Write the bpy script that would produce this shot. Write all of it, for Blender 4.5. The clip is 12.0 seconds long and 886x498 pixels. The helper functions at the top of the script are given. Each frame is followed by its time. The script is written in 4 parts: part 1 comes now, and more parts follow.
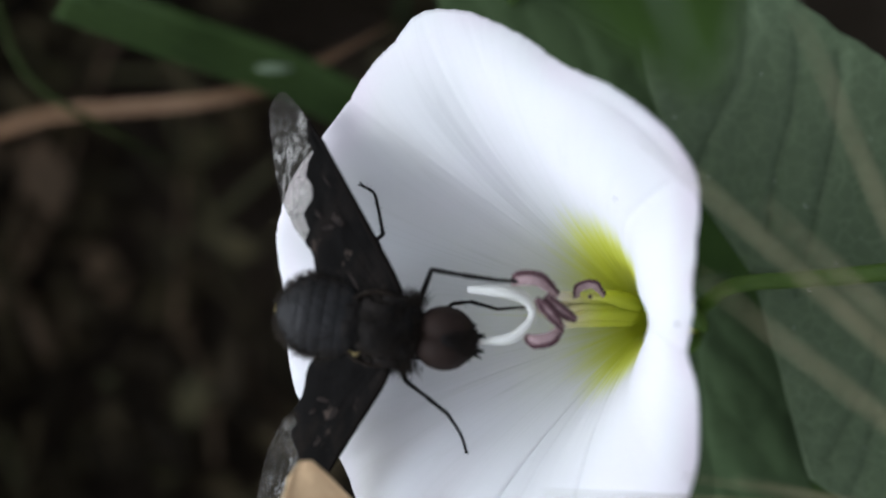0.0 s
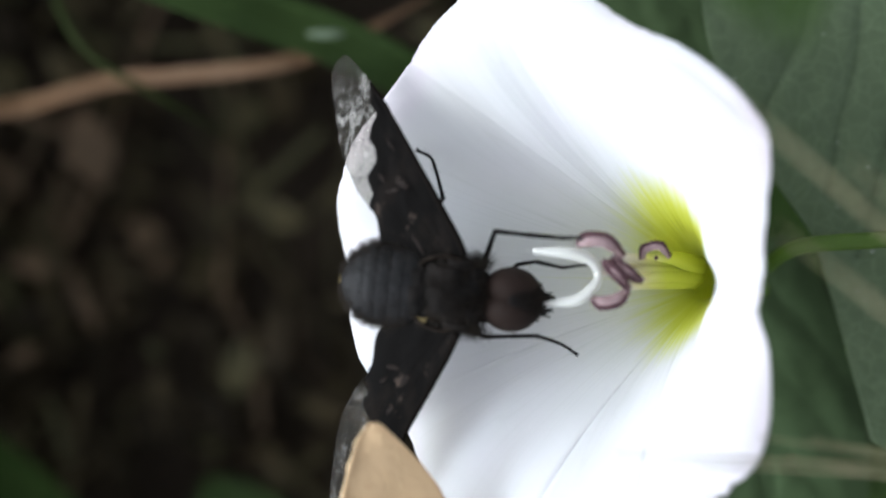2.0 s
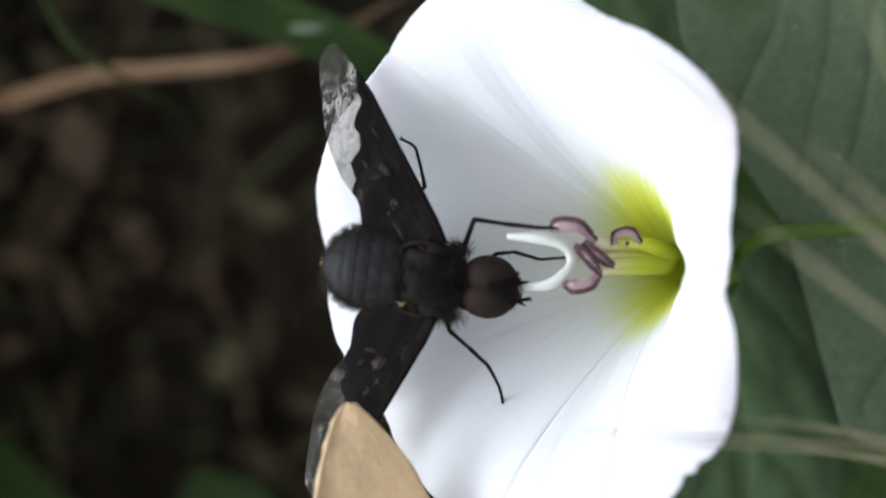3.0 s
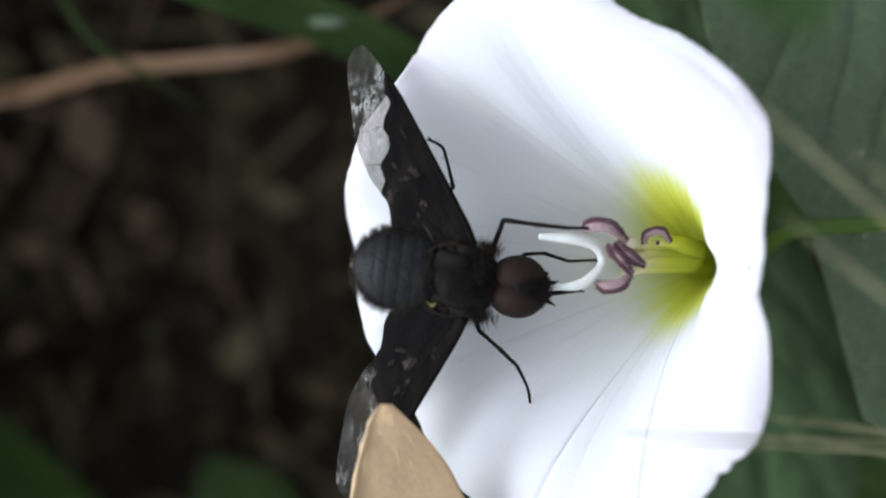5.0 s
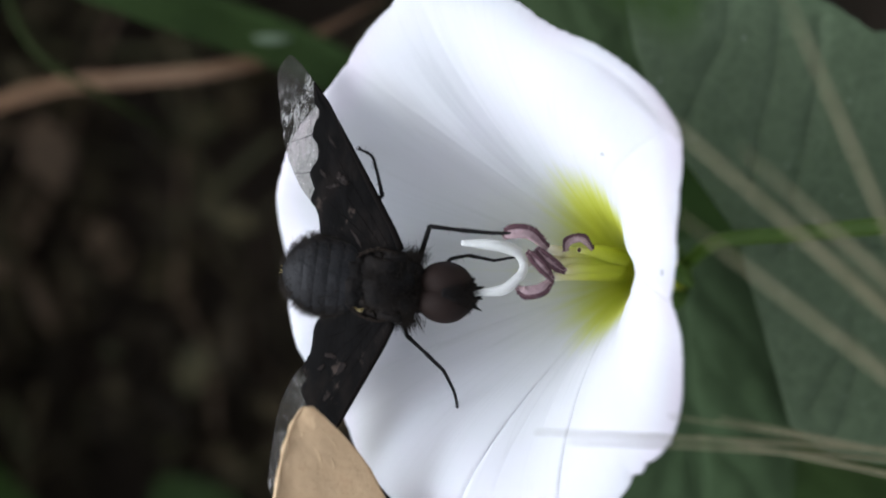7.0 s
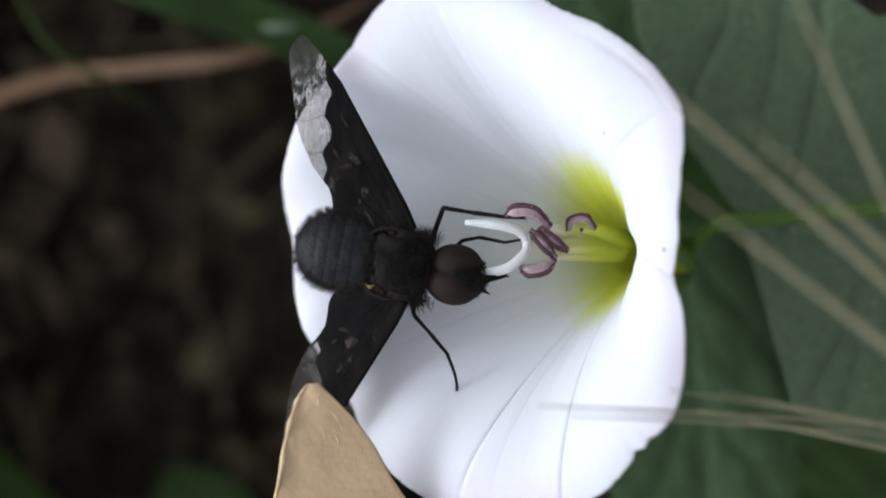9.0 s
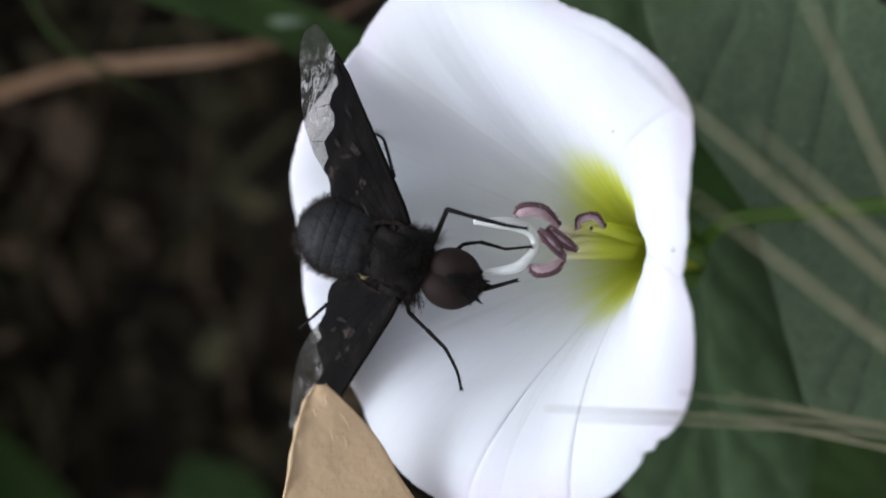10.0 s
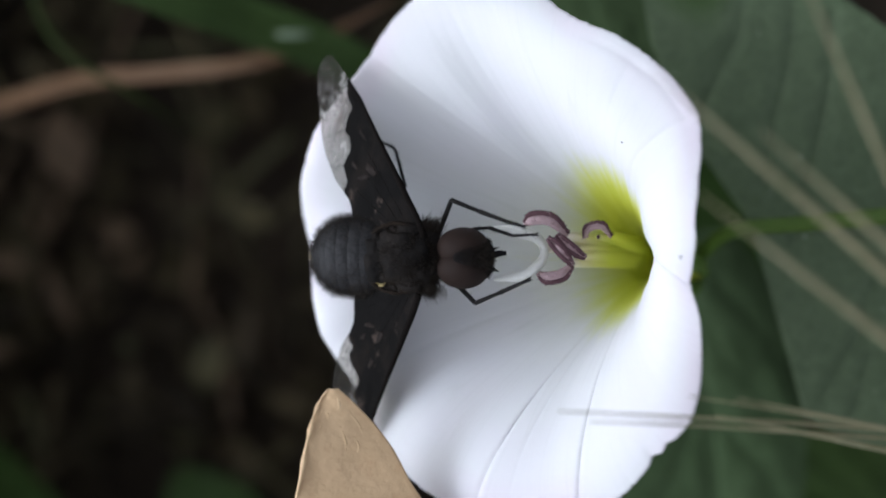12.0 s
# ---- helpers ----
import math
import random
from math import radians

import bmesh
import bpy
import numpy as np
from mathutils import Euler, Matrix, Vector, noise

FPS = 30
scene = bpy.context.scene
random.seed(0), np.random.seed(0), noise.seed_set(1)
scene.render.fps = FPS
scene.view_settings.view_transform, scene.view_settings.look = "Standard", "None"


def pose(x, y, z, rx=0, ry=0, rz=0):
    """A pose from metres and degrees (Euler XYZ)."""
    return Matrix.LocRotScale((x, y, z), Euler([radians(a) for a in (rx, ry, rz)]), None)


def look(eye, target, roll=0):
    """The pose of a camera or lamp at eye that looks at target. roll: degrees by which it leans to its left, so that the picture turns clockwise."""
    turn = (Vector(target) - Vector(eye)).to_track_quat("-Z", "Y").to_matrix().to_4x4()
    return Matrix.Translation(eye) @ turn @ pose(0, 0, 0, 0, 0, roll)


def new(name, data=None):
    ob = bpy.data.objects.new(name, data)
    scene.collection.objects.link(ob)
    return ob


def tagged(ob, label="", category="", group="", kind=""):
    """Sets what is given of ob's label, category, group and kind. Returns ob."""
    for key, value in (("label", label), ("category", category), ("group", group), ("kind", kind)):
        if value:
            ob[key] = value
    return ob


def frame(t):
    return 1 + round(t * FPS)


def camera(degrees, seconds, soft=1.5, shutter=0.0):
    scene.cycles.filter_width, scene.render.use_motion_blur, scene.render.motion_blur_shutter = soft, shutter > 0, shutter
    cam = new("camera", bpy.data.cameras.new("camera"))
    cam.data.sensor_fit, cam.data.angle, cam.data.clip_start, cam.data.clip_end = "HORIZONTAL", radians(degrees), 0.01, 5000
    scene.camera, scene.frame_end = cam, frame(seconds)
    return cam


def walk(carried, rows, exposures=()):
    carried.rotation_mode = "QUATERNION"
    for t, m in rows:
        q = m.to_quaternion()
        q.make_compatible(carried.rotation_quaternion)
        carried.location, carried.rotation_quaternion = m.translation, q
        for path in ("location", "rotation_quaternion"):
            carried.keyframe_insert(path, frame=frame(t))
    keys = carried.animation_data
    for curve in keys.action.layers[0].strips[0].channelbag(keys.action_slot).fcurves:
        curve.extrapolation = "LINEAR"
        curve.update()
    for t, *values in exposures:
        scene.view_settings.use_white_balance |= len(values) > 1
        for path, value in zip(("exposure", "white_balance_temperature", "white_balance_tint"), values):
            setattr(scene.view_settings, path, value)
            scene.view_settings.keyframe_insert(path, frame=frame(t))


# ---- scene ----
from functools import lru_cache

cam = camera(40.0, 12.0, soft=1.9)
cam.data.dof.use_dof = True
cam.data.dof.focus_distance = 0.0635
cam.data.dof.aperture_fstop = 14

# Seconds, place in millimetres above the height of the stamens, turn in degrees.
PATH = [
    (0, 0.740, 0.968, 61.332, 1.303, -0.266, 0.498),
    (0.5, -1.763, -0.130, 60.691, 1.037, 0.751, 0.528),
    (1, -1.538, -1.364, 61.243, 0.903, 1.076, 0.445),
    (1.5, -0.744, -0.342, 60.595, 0.176, 0.918, 0.313),
    (2, -1.495, 0.194, 61.054, 0.241, 0.664, 0.198),
    (2.5, -0.077, -0.468, 61.775, 0.686, 1.123, 0.255),
    (3, -0.487, -1.055, 62.268, 0.695, 0.437, 0.356),
    (5, -2.939, 0.542, 62.663, -0.753, -0.311, 0.003),
    (5.5, 0.000, 0.000, 63.000, -0.000, -0.000, -0.000),
    (6, 0.175, 0.207, 63.009, -0.471, -0.166, 0.034),
    (6.5, 0.826, -0.419, 63.319, 0.286, -0.660, 0.095),
    (8.5, 0.387, -2.168, 64.514, 1.502, 0.350, 0.466),
    (9, 1.070, -2.630, 64.271, 1.447, -0.044, 0.182),
    (9.5, 2.226, -1.350, 64.783, 0.571, 0.805, 0.044),
    (10, 1.562, -1.536, 63.898, 0.438, 0.794, -0.006),
    (10.5, 0.200, -0.778, 64.350, 0.086, -0.004, 0.159),
    (11, 1.471, -1.193, 64.507, 0.373, 0.545, 0.246),
    (11.5, 0.122, -1.071, 65.079, 0.572, -0.172, 0.154),
    (12, -0.389, -2.340, 65.049, 1.482, -0.477, 0.311),
]
MM = 0.001
LIFT = 55.0        # height of the stamens over the ground, mm
walk(cam, [(t, pose(x * MM, y * MM, (z + LIFT) * MM, a, b, c)) for t, x, y, z, a, b, c in PATH],
     exposures=[(0.0, -0.79, 5660, 11.5), (0.5, -0.50, 5640, 10.5), (1.0, -0.33, 5740, 9.5), (3.2, -0.34, 5750, 9.5), (5.0, -0.44, 5620, 10.3), (5.5, -0.37, 5760, 9.6), (6.5, -0.63, 5640, 12.8), (8.5, -0.64, 5640, 13), (12.0, -0.73, 5620, 13.3)])

# ---- light: bright overcast day, brightest from one side ----
SUN_AZ, SUN_EL = 184.0, 25.0      # direction towards the light, degrees from +x, and height
world = bpy.data.worlds.new("sky")
world.use_nodes = True
scene.world = world
wn = world.node_tree
sky = wn.nodes.new("ShaderNodeTexSky")
sky.sky_type = "NISHITA"
sky.sun_disc = False
sky.sun_elevation = radians(SUN_EL)
sky.sun_rotation = radians(90 - SUN_AZ)
sky.dust_density = 3.0
dull = wn.nodes.new("ShaderNodeHueSaturation")       # a cloudy, greyer sky
dull.inputs["Saturation"].default_value = 0.1
wn.links.new(sky.outputs[0], dull.inputs["Color"])
warm = wn.nodes.new("ShaderNodeMix")                 # cloud light, a little warm
warm.data_type, warm.blend_type = "RGBA", "MULTIPLY"
warm.inputs[0].default_value, warm.inputs[7].default_value = 1.0, (1.025, 1.0, 0.95, 1.0)
wn.links.new(dull.outputs[0], warm.inputs[6])
wn.links.new(warm.outputs[2], wn.nodes["Background"].inputs[0])
wn.nodes["Background"].inputs[1].default_value = 0.36
sun = new("sun", bpy.data.lights.new("sun", "SUN"))
sun.data.energy, sun.data.angle, sun.data.color = 1.05, radians(14), (0.765, 0.91, 1.0)
ca, sa = math.cos(radians(SUN_AZ)), math.sin(radians(SUN_AZ))
ce, se = math.cos(radians(SUN_EL)), math.sin(radians(SUN_EL))
sun.matrix_world = look((ca * ce, sa * ce, se), (0, 0, 0))


# ---- materials ----
class Nodes:
    """A small helper that strings shader nodes together."""

    def __init__(self, name):
        self.m = bpy.data.materials.new(name)
        self.m.use_nodes = True
        self.t = self.m.node_tree
        self.b = self.t.nodes["Principled BSDF"]
        self.out = self.t.nodes["Material Output"]

    def put(self, socket, value):
        if isinstance(value, bpy.types.NodeSocket):
            self.t.links.new(value, socket)
        else:
            socket.default_value = value

    def node(self, kind, values=(), **props):
        n = self.t.nodes.new(kind)
        for k, v in props.items():
            setattr(n, k, v)
        for k, v in dict(values).items():
            self.put(n.inputs[k], v)
        return n

    def obj(self):
        return self.node("ShaderNodeTexCoord").outputs["Object"]

    def uv(self):
        return self.node("ShaderNodeTexCoord").outputs["UV"]

    def scaled(self, vec, s):
        return self.node("ShaderNodeMapping", {"Vector": vec, "Scale": s}).outputs[0]

    def noise(self, scale, detail=4.0, vec=None, rough=0.55):
        return self.node("ShaderNodeTexNoise", {"Vector": vec or self.obj(), "Scale": scale, "Detail": detail, "Roughness": rough}).outputs[0]

    def ramp(self, fac, stops):
        n = self.node("ShaderNodeValToRGB", {"Fac": fac})
        e = n.color_ramp.elements
        while len(e) < len(stops):
            e.new(0.5)
        for el, (p, c) in zip(e, stops):
            el.position, el.color = p, (*c, 1) if len(c) == 3 else c
        return n.outputs[0]

    def mix(self, fac, a, b, blend="MIX"):
        n = self.node("ShaderNodeMix", data_type="RGBA", blend_type=blend)
        self.put(n.inputs[0], fac)
        self.put(n.inputs[6], a if isinstance(a, bpy.types.NodeSocket) else (*a, 1))
        self.put(n.inputs[7], b if isinstance(b, bpy.types.NodeSocket) else (*b, 1))
        return n.outputs[2]

    def math(self, op, a, b=0.0, clamp=False):
        n = self.node("ShaderNodeMath", operation=op, use_clamp=clamp)
        self.put(n.inputs[0], a)
        self.put(n.inputs[1], b)
        return n.outputs[0]

    def bump(self, height, dist, strength=1.0):
        n = self.node("ShaderNodeBump", {"Height": height, "Distance": dist, "Strength": strength})
        self.t.links.new(n.outputs[0], self.b.inputs["Normal"])
        return n.outputs[0]

    def finish(self, color, rough=0.6, spec=0.3, **more):
        self.put(self.b.inputs["Base Color"], color if isinstance(color, bpy.types.NodeSocket) else (*color, 1))
        self.put(self.b.inputs["Roughness"], rough)
        self.b.inputs["Specular IOR Level"].default_value = spec
        for k, v in more.items():
            self.put(self.b.inputs[k.replace("_", " ")], v)
        return self.m

    def translucent(self, color, share):
        tr = self.node("ShaderNodeBsdfTranslucent")
        self.put(tr.inputs[0], color if isinstance(color, bpy.types.NodeSocket) else (*color, 1))
        mx = self.node("ShaderNodeMixShader", {0: share, 1: self.b.outputs[0], 2: tr.outputs[0]})
        self.t.links.new(mx.outputs[0], self.out.inputs[0])
        return self.m


def petal_material():
    n = Nodes("petal")
    uv = n.uv()
    sep = n.node("ShaderNodeSeparateXYZ", {0: uv})
    u, v = sep.outputs[0], sep.outputs[1]
    turn = n.math("MULTIPLY", u, 2 * math.pi)
    streak = n.noise(1.0, 3.0, n.scaled(uv, (95, 1.2, 1)))
    back = n.node("ShaderNodeMath", {0: turn}, operation="COSINE").outputs[0]
    over = n.node("ShaderNodeMath", {0: turn}, operation="SINE").outputs[0]
    reach = n.math("ADD", v, n.math("MULTIPLY", n.math("SUBTRACT", streak, 0.5), 0.18))
    reach = n.math("ADD", reach, n.math("MULTIPLY", n.math("MAXIMUM", back, 0.0), 0.13))       # less yellow on the long side
    reach = n.math("ADD", reach, n.math("MULTIPLY", n.math("MINIMUM", over, 0.0), 0.045))
    lip = n.math("MAXIMUM", n.math("MULTIPLY", n.node("ShaderNodeMath", {0: n.math("SUBTRACT", turn, 1.15)}, operation="COSINE").outputs[0], -1.0), 0.0)
    reach = n.math("SUBTRACT", reach, n.math("MULTIPLY", n.math("POWER", lip, 4.0), 0.115))      # more yellow under the lip
    white = n.mix(n.noise(260.0, 5.0), (0.865, 0.87, 0.875), (0.905, 0.905, 0.91))
    blush = n.ramp(n.noise(130.0, 3.0), [(0.45, (0, 0, 0)), (0.75, (1, 1, 1))])
    white = n.mix(n.math("MULTIPLY", blush, 0.35), white, (0.87, 0.83, 0.90))
    # fine nerves that run from the throat outwards and fade towards the rim
    fine = n.noise(1.0, 2.0, n.scaled(uv, (260, 2.0, 1)))
    fade = n.ramp(v, [(0.15, (1, 1, 1)), (0.7, (0.25, 0.25, 0.25))])
    white = n.mix(n.math("MULTIPLY", n.ramp(fine, [(0.52, (0, 0, 0)), (0.70, (1, 1, 1))]), n.math("MULTIPLY", fade, 0.2)), white, (0.66, 0.69, 0.65))
    nerve = n.noise(1.0, 1.0, n.scaled(uv, (42, 0.5, 1)))
    line = n.ramp(n.node("ShaderNodeMath", {0: n.math("SUBTRACT", nerve, 0.5)}, operation="ABSOLUTE").outputs[0], [(0.0, (1, 1, 1)), (0.012, (0, 0, 0))])
    white = n.mix(n.math("MULTIPLY", n.math("MULTIPLY", line, fade), 0.2), white, (0.56, 0.58, 0.52))
    pink = n.math("MULTIPLY", n.ramp(v, [(0.80, (0, 0, 0)), (0.96, (1, 1, 1))]), n.ramp(n.noise(1.0, 2.0, n.scaled(uv, (9, 2, 1))), [(0.42, (0, 0, 0)), (0.60, (1, 1, 1))]))
    white = n.mix(n.math("MULTIPLY", pink, 0.3), white, (0.86, 0.68, 0.82))
    green = n.ramp(reach, [(0.0, (0.56, 0.59, 0.025)), (0.06, (0.70, 0.73, 0.05)), (0.12, (0.76, 0.79, 0.12)), (0.19, (0.80, 0.83, 0.42)), (0.29, (0.82, 0.83, 0.79))])
    col = n.mix(n.ramp(reach, [(0.17, (0, 0, 0)), (0.28, (1, 1, 1))]), green, white)
    n.bump(n.math("ADD", n.math("MULTIPLY", fine, 0.5), n.math("MULTIPLY", n.noise(900.0, 3.0), 0.6)), 0.00010, 0.3)
    n.finish(col, 0.55, 0.25, Sheen_Weight=0.1)
    return n.translucent(col, 0.46)


def filament_material():
    """Cream below the anthers, yellow-green where the filaments meet in the throat."""
    n = Nodes("filament")
    x = n.node("ShaderNodeSeparateXYZ", {0: n.obj()}).outputs[0]
    k = n.math("ADD", n.math("MULTIPLY", n.math("ADD", x, 0.0088), 350.0), n.math("MULTIPLY", n.noise(900.0, 3.0), 0.2), True)
    col = n.ramp(k, [(0.08, (0.74, 0.69, 0.60)), (0.45, (0.72, 0.69, 0.36)), (0.95, (0.68, 0.71, 0.10))])
    n.bump(n.noise(2500.0, 3.0), 0.00006, 0.3)
    n.finish(col, 0.5, 0.3)
    return n.translucent(col, 0.35)


def leaf_material(name, dark, light, share=0.2, rough=0.55, scale=350.0, spec=0.35):
    n = Nodes(name)
    big, small = n.noise(scale * 0.3, 4.0), n.noise(scale * 4, 5.0)
    cell = n.node("ShaderNodeTexVoronoi", {"Vector": n.obj(), "Scale": scale * 3}, feature="DISTANCE_TO_EDGE").outputs[0]
    col = n.mix(n.ramp(big, [(0.3, (0, 0, 0)), (0.7, (1, 1, 1))]), dark, light)
    col = n.mix(n.math("MULTIPLY", small, 0.5), col, tuple(c * 0.6 for c in dark))
    col = n.mix(n.math("MULTIPLY", n.ramp(cell, [(0.0, (1, 1, 1)), (0.06, (0, 0, 0))]), 0.25), col, tuple(min(1, c * 1.5 + 0.01) for c in light))
    n.bump(n.math("ADD", cell, n.math("MULTIPLY", small, 0.6)), 0.0002, 0.45)
    n.finish(col, rough, spec)
    return n.translucent(light, share) if share else n.m


def dry_material(name, a, b, c, scale=300.0, share=0.1, stretch=(1, 1, 1)):
    n = Nodes(name)
    v = n.scaled(n.obj(), stretch)
    col = n.mix(n.ramp(n.noise(scale, 5.0, v), [(0.3, (0, 0, 0)), (0.7, (1, 1, 1))]), a, b)
    col = n.mix(n.ramp(n.noise(scale * 3.2, 4.0, v), [(0.56, (0, 0, 0)), (0.72, (1, 1, 1))]), col, c)
    n.bump(n.noise(scale * 5, 5.0, v), 0.0002, 0.5)
    n.finish(col, 0.75, 0.2)
    return n.translucent(col, share) if share else n.m


def litter_material():
    """Rotting scraps, each of its own shade."""
    n = Nodes("litter_brown")
    lone = n.node("ShaderNodeNewGeometry").outputs["Random Per Island"]
    tone = n.ramp(lone, [(0.0, (0.008, 0.006, 0.004)), (0.4, (0.034, 0.028, 0.017)), (0.62, (0.070, 0.058, 0.032)), (0.78, (0.082, 0.080, 0.042)), (0.9, (0.098, 0.070, 0.045)), (1.0, (0.135, 0.100, 0.064))])
    # broad random drift of tone across the scraps
    drift = n.ramp(n.noise(95.0, 3.0), [(0.36, (0.92, 0.92, 0.92)), (0.62, (1.22, 1.2, 1.18))])
    tone = n.mix(1.0, tone, drift, "MULTIPLY")
    col = n.mix(n.ramp(n.noise(260.0, 5.0), [(0.35, (0, 0, 0)), (0.7, (1, 1, 1))]), tone, n.mix(1.0, tone, (1.7, 1.6, 1.5), "MULTIPLY"))
    n.bump(n.noise(700.0, 5.0), 0.0002, 0.5)
    return n.finish(col, 0.8, 0.15)


def fly_material(name, a, b, rough=0.5, scale=1800.0, spec=0.4, bump=0.6):
    n = Nodes(name)
    col = n.mix(n.ramp(n.noise(scale * 0.35, 4.0), [(0.35, (0, 0, 0)), (0.7, (1, 1, 1))]), a, b)
    n.bump(n.noise(scale, 5.0), 0.00012, bump)
    return n.finish(col, rough, spec)


def eye_material():
    n = Nodes("compound_eye")
    cell = n.node("ShaderNodeTexVoronoi", {"Vector": n.obj(), "Scale": 14000.0}).outputs[0]
    col = n.mix(n.noise(700.0, 3.0), (0.009, 0.0052, 0.0037), (0.020, 0.0112, 0.008))
    n.bump(n.math("SUBTRACT", 1.0, cell), 0.00003, 0.4)
    return n.finish(col, 0.75, 0.15)


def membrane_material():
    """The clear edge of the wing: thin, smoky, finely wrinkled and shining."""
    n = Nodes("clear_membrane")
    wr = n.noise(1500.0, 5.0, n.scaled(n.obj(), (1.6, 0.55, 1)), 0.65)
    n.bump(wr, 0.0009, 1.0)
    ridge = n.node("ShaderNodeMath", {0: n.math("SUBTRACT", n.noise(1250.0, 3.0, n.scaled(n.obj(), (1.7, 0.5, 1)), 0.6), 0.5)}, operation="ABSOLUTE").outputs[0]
    # pale streaks along the wrinkles put shining glints into the colour
    glint = n.math("MULTIPLY", n.ramp(ridge, [(0.0, (1, 1, 1)), (0.06, (0, 0, 0))]), n.ramp(n.noise(420.0, 3.0), [(0.40, (0, 0, 0)), (0.56, (1, 1, 1))]))
    col = n.mix(glint, (0.080, 0.073, 0.062), (0.66, 0.64, 0.60))
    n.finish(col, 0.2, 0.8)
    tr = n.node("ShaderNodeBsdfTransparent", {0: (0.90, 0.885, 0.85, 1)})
    mx = n.node("ShaderNodeMixShader", {0: n.math("SUBTRACT", 0.75, n.math("MULTIPLY", glint, 0.35)), 1: n.b.outputs[0], 2: tr.outputs[0]})
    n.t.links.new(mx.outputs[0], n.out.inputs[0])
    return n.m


def wing_material():
    n = Nodes("dark_membrane")
    patch = n.noise(780.0, 5.0, n.scaled(n.obj(), (1, 0.6, 1)))
    col = n.mix(n.ramp(patch, [(0.50, (0, 0, 0)), (0.72, (1, 1, 1))]), (0.0045, 0.0040, 0.0036), (0.014, 0.011, 0.009))
    fleck = n.math("MULTIPLY", n.ramp(n.noise(1150.0, 3.0, n.scaled(n.obj(), (1, 0.75, 1)), 0.7), [(0.60, (0, 0, 0)), (0.68, (1, 1, 1))]), n.ramp(n.noise(300.0, 2.0), [(0.48, (0, 0, 0)), (0.60, (1, 1, 1))]))
    col = n.mix(n.math("MULTIPLY", fleck, 0.8), col, (0.060, 0.045, 0.036))
    n.bump(n.noise(1600.0, 4.0, n.scaled(n.obj(), (1, 0.4, 1))), 0.00015, 0.5)
    return n.finish(col, 0.75, 0.06)


def plain(name, a, b, rough=0.6, scale=900.0, spec=0.3, share=0.0):
    n = Nodes(name)
    col = n.mix(n.noise(scale, 4.0), a, b)
    n.bump(n.noise(scale * 4, 4.0), 0.00008, 0.4)
    n.finish(col, rough, spec)
    return n.translucent(col, share) if share else n.m


PETAL = petal_material()
STIGMA = plain("stigma_white", (0.74, 0.74, 0.69), (0.87, 0.87, 0.84), 0.6, 2200.0, share=0.35)
FILAMENT = filament_material()
ANTHER = plain("anther_purple", (0.036, 0.017, 0.021), (0.12, 0.062, 0.070), 0.7, 4500.0, spec=0.15)
POLLEN = plain("pollen_pink", (0.20, 0.125, 0.135), (0.46, 0.34, 0.34), 0.8, 2600.0)
LEAF = leaf_material("leaf_grey_green", (0.080, 0.116, 0.058), (0.114, 0.156, 0.084), 0.10, 0.6, spec=0.25)
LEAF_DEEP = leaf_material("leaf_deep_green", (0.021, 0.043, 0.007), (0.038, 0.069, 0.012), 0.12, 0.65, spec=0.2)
# leaf greens taken darker, the shade round the flower put into the colour
LEAF_SHADE = leaf_material("leaf_shaded_green", (0.048, 0.078, 0.031), (0.070, 0.108, 0.048), 0.05, 0.7, spec=0.12)
LEAF_DIM = leaf_material("leaf_dim_shaded_green", (0.030, 0.050, 0.018), (0.046, 0.072, 0.028), 0.05, 0.7, spec=0.12)
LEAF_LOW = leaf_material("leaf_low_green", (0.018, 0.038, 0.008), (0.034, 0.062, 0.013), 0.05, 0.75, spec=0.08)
LEAF_BRIGHT = leaf_material("leaf_fresh_green", (0.024, 0.054, 0.007), (0.040, 0.078, 0.011), 0.22, 0.6, spec=0.15)
SHOOT = plain("olive_shoot", (0.020, 0.034, 0.007), (0.036, 0.046, 0.012), 0.7, spec=0.1)
RIB = plain("leaf_rib", (0.075, 0.105, 0.065), (0.095, 0.13, 0.08), 0.6)
STEM = plain("stem_green", (0.062, 0.118, 0.014), (0.092, 0.155, 0.022), 0.5, share=0.1)
TAN = dry_material("dry_leaf_tan", (0.53, 0.37, 0.21), (0.565, 0.40, 0.235), (0.49, 0.33, 0.185), 320.0, 0.12)
TANRIM = dry_material("dry_leaf_edge", (0.56, 0.40, 0.225), (0.64, 0.47, 0.28), (0.46, 0.32, 0.175), 500.0, 0.0)
STRAW = dry_material("dry_straw", (0.16, 0.092, 0.044), (0.24, 0.155, 0.095), (0.11, 0.056, 0.025), 90.0, 0.0, (1, 4, 4))
AWN = dry_material("pale_awn", (0.20, 0.187, 0.105), (0.27, 0.25, 0.15), (0.135, 0.135, 0.07), 420.0, 0.2, (1.0, 0.35, 1))
LITTER = litter_material()
SOIL = dry_material("soil", (0.022, 0.016, 0.010), (0.042, 0.030, 0.019), (0.030, 0.021, 0.014), 140.0, 0.0)
FLY = fly_material("fly_black", (0.007, 0.006, 0.006), (0.018, 0.014, 0.011), 0.75, spec=0.12, bump=1.0)
FLYCHEST = fly_material("fly_thorax", (0.004, 0.0038, 0.0036), (0.015, 0.012, 0.010), 0.8, 1500.0, 0.1, 1.0)
FLYBACK = fly_material("fly_abdomen", (0.0075, 0.0072, 0.0074), (0.016, 0.0155, 0.0158), 0.6, 2600.0, 0.2, 0.7)
HAIR = plain("fly_hair", (0.012, 0.009, 0.0065), (0.030, 0.022, 0.014), 0.6, spec=0.2)
